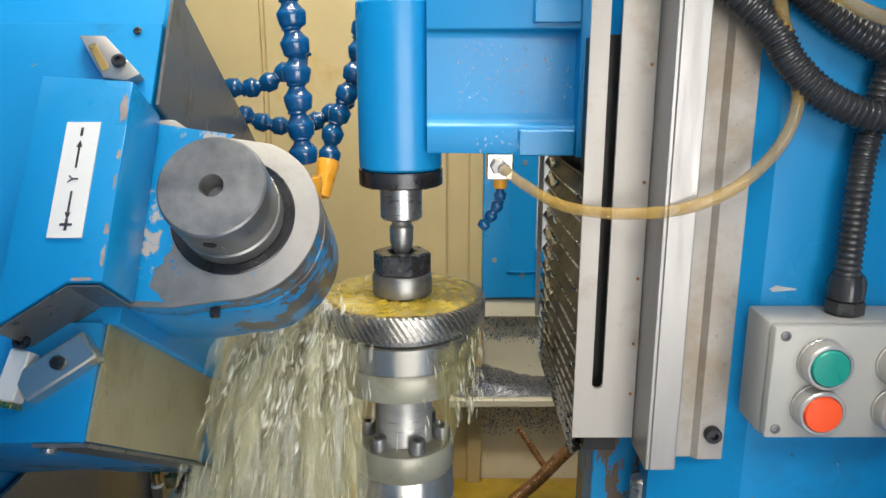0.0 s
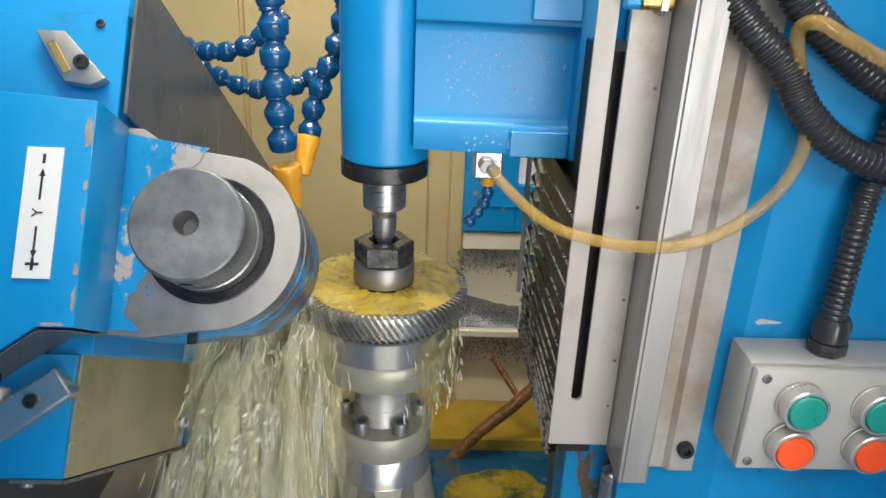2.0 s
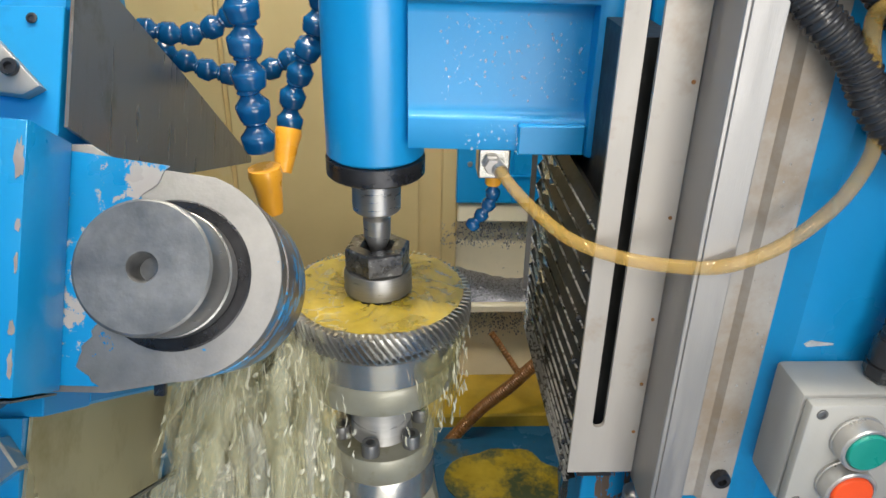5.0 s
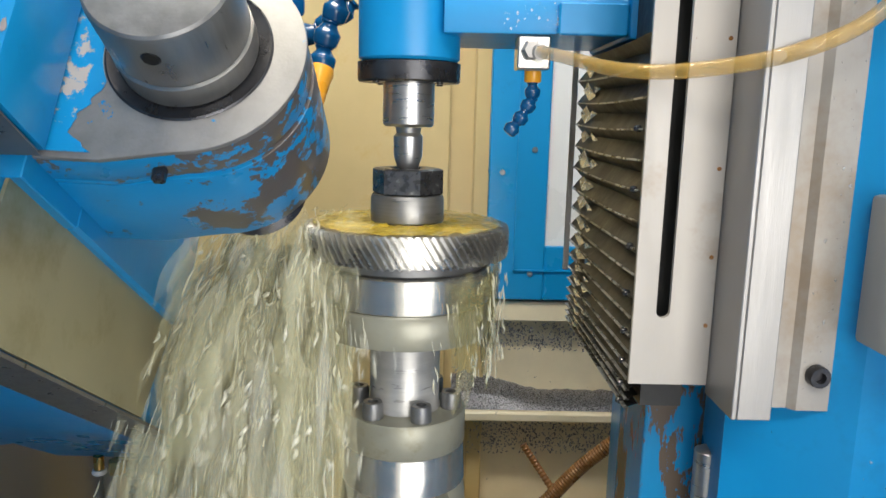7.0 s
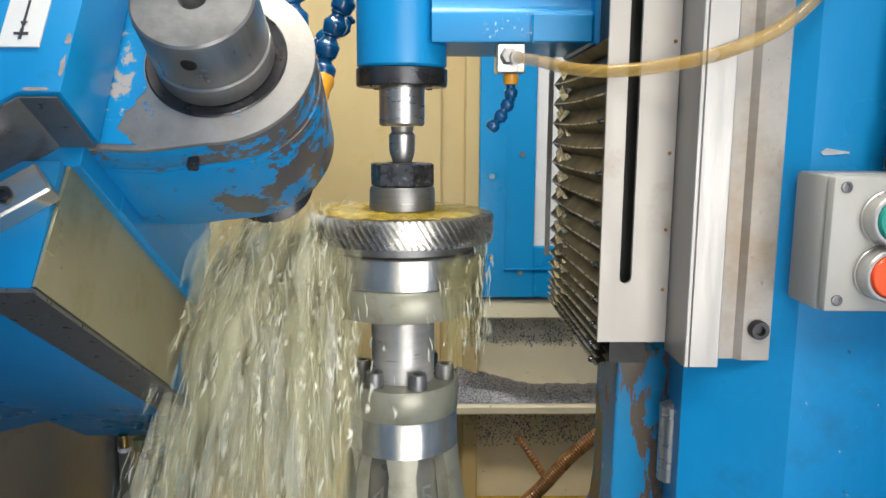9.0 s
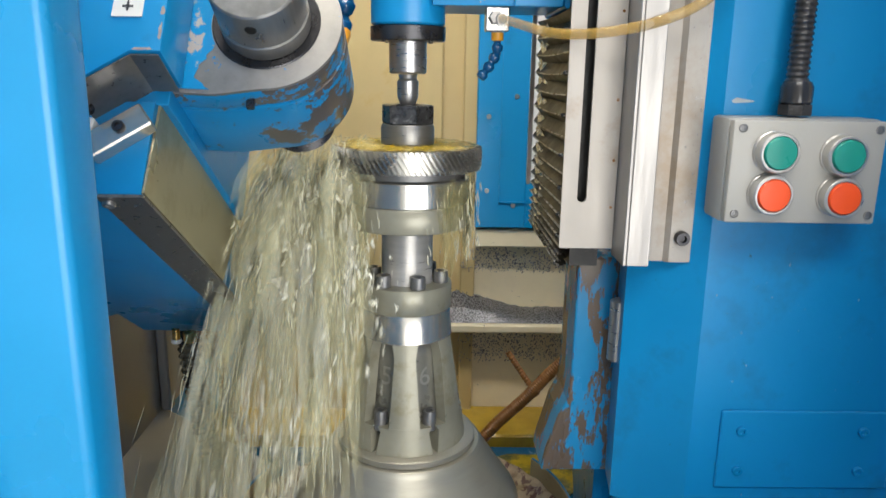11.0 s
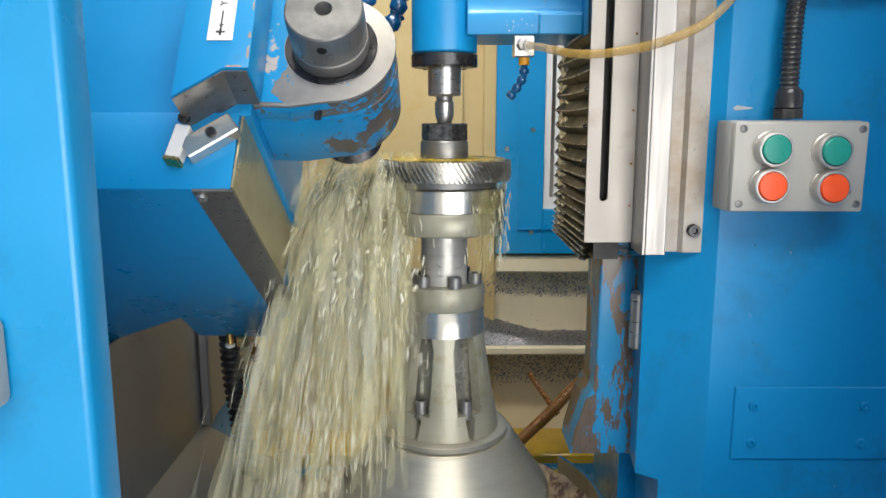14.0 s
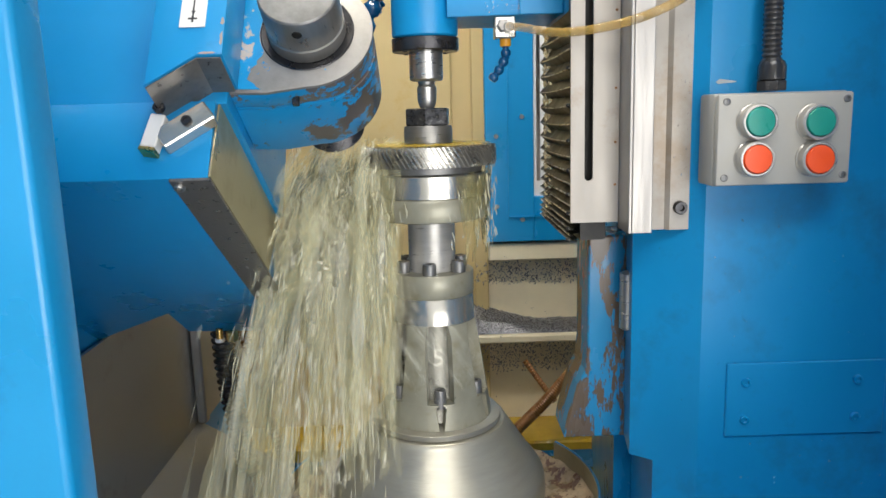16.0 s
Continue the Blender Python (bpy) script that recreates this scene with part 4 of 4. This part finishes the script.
# fixture casting in a darker copy, giving the pockets their recess shade
M_CORE = mat("shaded_pocket_casting", (0.20, 0.195, 0.165), 0.30, 0.35, 0.25, 25, None, 0.7, None, 0.2, 80)
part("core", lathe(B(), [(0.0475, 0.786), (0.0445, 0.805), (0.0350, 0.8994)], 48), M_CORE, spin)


def rib_mesh(half_top, half_low, z0, z1, r_low, r_top, thick):
    bm = B()
    n = 8
    grid = {}
    for k in range(7):
        f = k / 6
        h = half_low + (half_top - half_low) * f
        if k == 6:
            h = half_top + 4
        r = r_low + (r_top - r_low) * f
        z = z0 + (z1 - z0) * f
        for i in range(n + 1):
            a = radians(-90 - h + 2 * h * i / n)
            for s, rr in ((0, r), (1, r - thick)):
                grid[k, i, s] = bm.verts.new((rr * math.cos(a), rr * math.sin(a), z))
    for k in range(6):
        for i in range(n):
            bm.faces.new((grid[k, i, 0], grid[k, i + 1, 0], grid[k + 1, i + 1, 0], grid[k + 1, i, 0]))
            bm.faces.new((grid[k, i, 1], grid[k + 1, i, 1], grid[k + 1, i + 1, 1], grid[k, i + 1, 1]))
        for i in (0, n):
            bm.faces.new((grid[k, i, 0], grid[k + 1, i, 0], grid[k + 1, i, 1], grid[k, i, 1]))
    for k in (0, 6):
        for i in range(n):
            bm.faces.new((grid[k, i, 0], grid[k, i, 1], grid[k, i + 1, 1], grid[k, i + 1, 0]))
    return bm


def mesh_of(bm, name, material):
    bmesh.ops.recalc_face_normals(bm, faces=bm.faces)
    me = bpy.data.meshes.new(name)
    bm.to_mesh(me)
    bm.free()
    me.materials.append(material)
    me.shade_smooth()
    me.set_sharp_from_angle(angle=radians(35))
    return me


rib_me = mesh_of(rib_mesh(12, 15.5, 0.8125, 0.8993, 0.0605, 0.0478, 0.013), "rib", M_FIX)
foot_me = mesh_of(rib_mesh(23.5, 27.5, 0.7835, 0.8124, 0.0645, 0.0605, 0.017), "foot_block", M_FIX)
for i in range(6):
    for nm, me in (("rib", rib_me), ("foot_block", foot_me)):
        ob = new(nm, me)
        ob.parent = spin
        ob.matrix_local = pose(0, 0, 0, 0, 0, 60 * i)
    a = radians(60 * i - 60)
    bolt(spin, pose(0.0505 * math.cos(a), 0.0505 * math.sin(a), 0.806), 0.0072, 0.021, "cap_screw", M_ENDCAP)
    w = pose(0, 0, 0, 0, 0, 60 * i + 30) @ pose(0, -0.0397, 0.860, 84.0, 0, 0)
    words("numeral", str(i + 1), 0.028, w, M_SKIRT, spin)
part("base_ring", lathe(B(), [(0.074, 0.7752), (0.0755, 0.7765), (0.0755, 0.7820), (0.073, 0.7833)], 64), M_SKIRT, spin)
part("table_skirt", lathe(B(), [(0.1265, 0.640), (0.1280, 0.680), (0.1275, 0.7000), (0.1262, 0.7065), (0.1235, 0.7130), (0.1080, 0.7340), (0.0850, 0.7690), (0.0820, 0.7738), (0.080, 0.7751)], 96), M_SKIRT, spin, "large conical steel skirt of the work table", 32)

# ---- splash ring round the table, with foam and chips ----
ring = thing("splash_ring", "blue sheet splash ring round the work table", "guard", m=pose(AX, AY, 0))
bm = B()
RR = 0.192
n = 60
cols = []
for i in range(n + 1):
    a = radians(-205 + i * 239 / n)
    zt = 0.688 + 0.012 * max(0, -math.sin(a))
    cols.append([bm.verts.new((r * math.cos(a), r * math.sin(a), zz)) for r, zz in ((RR, 0.40), (RR, zt), (RR - 0.0016, zt), (RR - 0.0016, 0.40))])
for c, d in zip(cols, cols[1:]):
    for k in range(3):
        bm.faces.new((c[k], d[k], d[k + 1], c[k + 1]))
for c in (cols[0], cols[-1]):
    bm.faces.new(c)
part("ring_sheet", bm, M_BLUE, ring)
bm = B()
cols = []
for i in range(n + 1):
    a = radians(-205 + i * 239 / n)
    zt = 0.688 + 0.012 * max(0, -math.sin(a))
    cols.append([bm.verts.new((r * math.cos(a), r * math.sin(a), zz)) for r, zz in ((RR - 0.0022, 0.45), (RR - 0.0022, zt - 0.001), (RR - 0.0032, zt - 0.001), (RR - 0.0032, 0.45))])
for c, d in zip(cols, cols[1:]):
    for k in range(3):
        bm.faces.new((c[k], d[k], d[k + 1], c[k + 1]))
part("ring_lining", bm, M_OILSHEET, ring, "oily stainless lining of the splash ring")
bm = B()
rows = []
for j in range(9):
    r = 0.128 + (RR - 0.004 - 0.128) * j / 8
    rows.append([bm.verts.new((r * math.cos(2 * math.pi * i / 120), r * math.sin(2 * math.pi * i / 120), 0.645 + 0.007 * noise.noise(Vector((r * 40, i * 0.35, 1.0))) + 0.02 * (j / 8) ** 3)) for i in range(120)])
for a, b in zip(rows, rows[1:]):
    for i in range(120):
        bm.faces.new((a[i], a[(i + 1) % 120], b[(i + 1) % 120], b[i]))
foam = part("coolant_foam", bm, M_FOAM)
foam.matrix_world = pose(AX, AY, 0)
tagged(foam, "brownish coolant foam with chips round the table", "foam", kind="stuff")
tagged(part("valve_block", box(B(), 0.158, 0.172, 0.48, 0.50, 0.55, 0.65, 0.003), M_RUBBER), "small black clamp on the splash ring", "clamp")

# ---- coolant ----
G = 9.8


def strand(bm, place, t0, t1, r, rnd, seg=5, rings=5):
    pts = []
    ph, amp = rnd.uniform(0, 6.3), r * 0.7
    for k in range(rings):
        f = k / (rings - 1)
        p = place(t0 + (t1 - t0) * f)
        pts.append(p + Vector((amp * math.sin(ph + f * 5), amp * math.cos(ph + f * 4), 0)))
    prof = [0.25, 0.85, 1.0, 0.8, 0.2]
    ph2 = rnd.uniform(0.7, 1.3)
    tube(bm, pts, lambda i: r * prof[i] * (ph2 if i % 2 else 1.0), seg)


JETS = []
jr = random.Random(77)
for _ in range(110):
    u = jr.random()
    JETS.append((Vector((-0.090 - 0.064 * u + jr.gauss(0, 0.006), jr.gauss(0.605, 0.020), jr.uniform(1.045, 1.110) + 0.010 * u)), u, jr.gauss(0.02, 0.10), jr.uniform(-0.70, -0.15)))


def thrower(rnd, spread=1.0):
    """One drop's way: most drops keep near one of the jets."""
    c, u, vy, vz = rnd.choice(JETS)
    p0 = c + Vector((rnd.gauss(0, 0.004), rnd.gauss(0, 0.006), rnd.gauss(0, 0.006)))
    v = Vector((-0.01 - 0.56 * spread * u ** 1.4, vy, vz))
    j = Vector((rnd.gauss(0, 0.075), rnd.gauss(0, 0.07), rnd.gauss(0, 0.06)))
    w = rnd.uniform(0, 0.12)
    return lambda t: p0 + v * t + j * (t - w) + Vector((0, 0, -G / 2 * t * t))


def add_stream(name, label, count, seed, tmax, r0, r1, material, spread=1.0, d0=0.010, d1=0.030):
    rnd = random.Random(seed)
    bm = B()
    for _ in range(count):
        f = thrower(rnd, spread)
        t0 = tmax * rnd.random() ** 0.8
        t1 = t0 + rnd.uniform(d0, d1)
        if f(t1).z > 0.47:
            k = rnd.random() ** 2.5
            strand(bm, f, t0, t0 + (t1 - t0) * (1 - 0.55 * k), (r0 + (r1 - r0) * k) * (1.2 - 0.6 * t0 / tmax), rnd)
    ob = part(name, bm, material)
    return tagged(ob, label, "coolant", kind="stuff")


def ribbons(name, label, count, seed, tmax, w0, w1, material, spread):
    """Thin wavering sheets of liquid that follow the fall."""
    rnd = random.Random(seed)
    bm = B()
    for _ in range(count):
        f = thrower(rnd, spread)
        t0 = tmax * rnd.random()
        t1 = min(t0 + rnd.uniform(0.04, 0.10), 0.31)
        w = rnd.uniform(w0, w1)
        ph, a0 = rnd.uniform(0, 6.3), rnd.uniform(-0.6, 0.6)
        prev = None
        for k in range(10):
            q = k / 9
            p = f(t0 + (t1 - t0) * q)
            if p.z < 0.47:
                break
            ww = w * (0.06 + 0.94 * math.sin(math.pi * q) ** 1.3)
            a = a0 + 0.5 * math.sin(ph + q * 5)
            side = Vector((math.cos(a), math.sin(a), 0)) * ww
            bulge = Vector((-math.sin(a), math.cos(a), 0)) * ww * 0.35
            row = [bm.verts.new(p - side), bm.verts.new(p - side * 0.3 + bulge), bm.verts.new(p + side * 0.4 + bulge * math.sin(ph + q * 9)), bm.verts.new(p + side)]
            if prev:
                for i in range(3):
                    bm.faces.new((prev[i], prev[i + 1], row[i + 1], row[i]))
            prev = row
    ob = part(name, bm, material, None, "", 180)
    return tagged(ob, label, "coolant", kind="stuff")


M_VEIL = fluid_mat("thin_coolant_veil", (0.93, 0.88, 0.52), 0.15, 0.4, 0.93)
M_THIN = fluid_mat("thin_coolant_threads", (0.94, 0.91, 0.68), 0.38, 0.15, 0.88)
ribbons("coolant_veil", "thin yellow-green veils of falling coolant", 420, 31, 0.25, 0.003, 0.009, M_VEIL, 1.0)
ribbons("coolant_veil", "dense yellow coolant veil beside the gear", 520, 32, 0.12, 0.004, 0.011, M_VEIL, 0.7)
add_stream("coolant_stream", "milky yellow coolant pouring off the hob and gear", 1500, 11, 0.30, 0.0003, 0.0012, M_THIN, 1.0, 0.008, 0.026)
add_stream("coolant_core", "dense milky coolant falling beside the gear", 600, 12, 0.15, 0.0004, 0.0016, M_THIN, 0.7, 0.008, 0.024)

# rippling film on the gear top, and drips off the rim
M_POOL = mat("yellow_coolant_film", (0.50, 0.365, 0.035), 0.07, 0, 0.35, 40, None, 0.7, None, 0.4, 35, alpha=0.60)
bm = B()
rows = []
for j in range(16):
    r = 0.0275 + (0.0690 - 0.0275) * j / 15
    rows.append([bm.verts.new((AX + r * math.cos(2 * math.pi * i / 144), AY + r * math.sin(2 * math.pi * i / 144), 1.0985 + 0.0022 * noise.noise(Vector((r * 90, 14 * math.cos(2 * math.pi * i / 144 + j * 0.05), 14 * math.sin(2 * math.pi * i / 144 + j * 0.05)))))) for i in range(144)])
for a, b in zip(rows, rows[1:]):
    for i in range(144):
        bm.faces.new((a[i], a[(i + 1) % 144], b[(i + 1) % 144], b[i]))
tagged(part("coolant_film", bm, M_POOL, None, "", 180), "yellow coolant rippling over the gear top", "coolant", kind="stuff")
rnd = random.Random(21)
bm = B()
for _ in range(55):
    a = radians(rnd.uniform(150, 250))
    r = 0.045 + 0.035 * rnd.random()
    p0 = Vector((AX + r * math.cos(a), AY + r * math.sin(a), 1.099 + rnd.random() * 0.004))
    v = Vector((math.sin(a), -math.cos(a), 0)) * rnd.uniform(-0.5, 0.5) + Vector((0.3, 0, rnd.uniform(0, 0.5)))
    strand(bm, lambda t: p0 + v * t + Vector((0, 0, -G / 2 * t * t)), 0, rnd.uniform(0.006, 0.020), rnd.uniform(0.0003, 0.0009), rnd)
tagged(part("coolant_spray", bm, M_VEIL), "yellow coolant spray striking the gear edge", "coolant", kind="stuff")
bm = B()
for _ in range(150):
    a = radians(rnd.choice((rnd.uniform(-50, 15), rnd.uniform(-50, 15), rnd.uniform(-75, 15), rnd.uniform(-200, -110))))
    r = 0.0655 + rnd.random() * 0.010
    z0 = rnd.uniform(0.99, 1.078)
    p0 = Vector((AX + r * math.cos(a), AY + r * math.sin(a), z0))
    v = Vector((-math.sin(a), math.cos(a), 0)) * 0.15
    strand(bm, lambda t: p0 + v * t + Vector((0, 0, -0.8 * t - G / 2 * t * t)), 0, rnd.uniform(0.004, 0.016), rnd.uniform(0.0003, 0.0009), rnd)
tagged(part("coolant_drips", bm, M_THIN), "coolant drips running off the fixture rim", "coolant", kind="stuff")

rnd = random.Random(91)
bm = B()
for _ in range(46):
    a0 = radians(rnd.choice((rnd.uniform(-58, 25), rnd.uniform(-58, 25), rnd.uniform(-200, -128))))
    r, zt, drop, w = rnd.uniform(0.0640, 0.0705), rnd.uniform(1.045, 1.076), rnd.uniform(0.025, 0.085), radians(rnd.uniform(3, 10))
    ph, prev = rnd.uniform(0, 6.3), None
    for q in range(9):
        f = q / 8
        ww = w * (1 - 0.85 * f ** 1.5) * (1 + 0.25 * math.sin(ph + 7 * f))
        rr = r + 0.0012 * math.sin(ph + 9 * f) - 0.004 * f
        row = []
        for u in (-1, -0.5, 0, 0.5, 1):
            a = a0 + ww * u + 0.05 * math.sin(ph * 2 + 4 * f)
            b = rr + 0.0014 * math.cos(u * 3 + ph + 6 * f)
            row.append(bm.verts.new((AX + b * math.cos(a), AY + b * math.sin(a), zt - drop * f)))
        if prev:
            for u in range(4):
                bm.faces.new((prev[u], prev[u + 1], row[u + 1], row[u]))
        prev = row
M_SHEET = mat("clear_coolant_sheet", (0.36, 0.33, 0.15), 0.04, 0, 0.3, 30, None, 0.7, None, 0.3, 60, alpha=0.24)
tagged(part("coolant_curtain", bm, M_SHEET, None, "", 180), "clear coolant sheets running down below the gear", "coolant", kind="stuff")

CLUMPS = []
for k in range(26):
    rnd = random.Random(100 + k)
    bm = B()
    for _ in range(130):
        c = Vector((rnd.gauss(0, 0.026), rnd.gauss(0, 0.022), rnd.gauss(0, 0.026)))
        v = Vector((-0.25 + c.x * 3 + rnd.gauss(0, 0.15), rnd.gauss(0, 0.15), -1.6))
        strand(bm, lambda t: c + v * t, 0, rnd.uniform(0.002, 0.009), 0.0004 + 0.0018 * rnd.random() ** 2.4, rnd)
    ob = part("coolant_splash", bm, M_DROP)
    CLUMPS.append(tagged(ob, "falling burst of pale yellow coolant drops", "coolant", "falling coolant bursts", "stuff"))


def droplets(name, label, count, seed, place, normal):
    rnd = random.Random(seed)
    bm = B()
    for _ in range(count):
        r = 0.00025 + 0.0008 * rnd.random() ** 4
        m = Matrix.Translation(place(rnd)) @ Vector(normal).to_track_quat("Z", "Y").to_matrix().to_4x4() @ Matrix.Diagonal((r, r * rnd.uniform(1, 1.8), r * 0.5, 1))
        bmesh.ops.create_icosphere(bm, subdivisions=1, radius=1, matrix=m)
    return tagged(part(name, bm, M_BEAD, None, "", 180), label, "drops", kind="stuff")


M_BEAD = mat("clear_water_beads", (0.75, 0.82, 0.86), 0.05, 0, 0.05, 30, None, 0.7, None, 0, 90, alpha=0.4, transmission=0.3)
droplets("water_drops", "coolant drops beaded on the blue wall", 170, 61, lambda r: Vector((r.uniform(0.22, 0.42), 0.4818, r.uniform(0.70, 1.04))), (0, -1, 0))
droplets("water_drops", "coolant drops beaded on the tailstock arm", 260, 62, lambda r: Vector((AX + r.uniform(0.045, 0.142), AY - 0.0374, r.uniform(1.262, 1.320))), (0, -1, 0))
droplets("water_drops", "coolant drops beaded on the arm flange", 90, 63, lambda r: Vector((AX + r.uniform(0.062, 0.14), AY - 0.0462, r.uniform(1.232, 1.249))), (0, -1, 0))
droplets("water_drops", "coolant drops beaded on the guard plate", 60, 64, lambda r: Vector((r.uniform(0.188, 0.204), 0.4913, r.uniform(1.03, 1.3))), (0, -1, 0))

# scuffs in the wall paint
scuff = thing("paint_scuff", "pale scuff mark in the blue wall paint", "scuff")
bm = B()
prism(bm, [(0.222, 1.152), (0.226, 1.1545), (0.231, 1.1535), (0.240, 1.1522), (0.240, 1.1512), (0.230, 1.1505), (0.224, 1.1500)], "y", 0.4812, 0.4819)
part("primer_patch", bm, mat("grey_primer", (0.42, 0.45, 0.47), 0.6, 0, 0.2, 90), scuff)

# ---- everything that moves ----
TURNS = [(0, 2), (0.5, 50), (1, 115), (1.5, 160), (2, 250), (2.5, 324), (3, 370), (3.5, 419), (4, 477), (6.5, 852), (7, 902), (7.5, 977), (8, 1052), (10.5, 1425), (11, 1500), (11.4, 1560), (12.1, 1680), (12.5, 1740), (13.2, 1860), (13.6, 1920), (14, 1979), (15.2, 2158), (15.5, 2196), (16, 2255)]


def motions():
    ts, angs = zip(*TURNS)
    walk(spin, [(t, pose(AX, AY, 0, 0, 0, float(np.interp(t, ts, angs)))) for t in np.arange(0, 16.01, 0.1)])
    walk(door, [(t, pose(x, 0, 0)) for t, x in ((0, -0.127), (11.6, -0.127), (11.8, -0.136), (12.0, -0.166), (12.3, -0.199), (12.5, -0.2005), (16, -0.2005))])
    loop = 20 / FPS
    for k, ob in enumerate(CLUMPS):
        rnd = random.Random(500 + k)
        rows, t = [], -loop * k / len(CLUMPS)
        while t < 16 + loop:
            u = rnd.random()
            vx = 0.0 - 0.50 * u
            turn = rnd.uniform(-40, 40)
            for f in (0, 2, 4, 6, 8, 10):
                s = f / FPS
                rows.append((t + s, pose(-0.100 - 0.050 * u + vx * s, 0.605 + 0.05 * s, 1.03 - 0.45 * s - G / 2 * s * s, 0, 0, turn)))
            # back to the pump below the base and up inside the column
            rows.append((t + 13 / FPS, pose(-0.62, 0.75, 0.36, 0, 0, turn * 0.5)))
            rows.append((t + 16 / FPS, pose(-0.68, 0.75, 1.2, 0, 0, 0)))
            rows.append((t + 18 / FPS, pose(-0.40, 0.64, 1.22, 0, 0, 0)))
            t += loop
        walk(ob, [r for r in rows if r[0] >= 0 and r[0] <= 16.02])


motions()
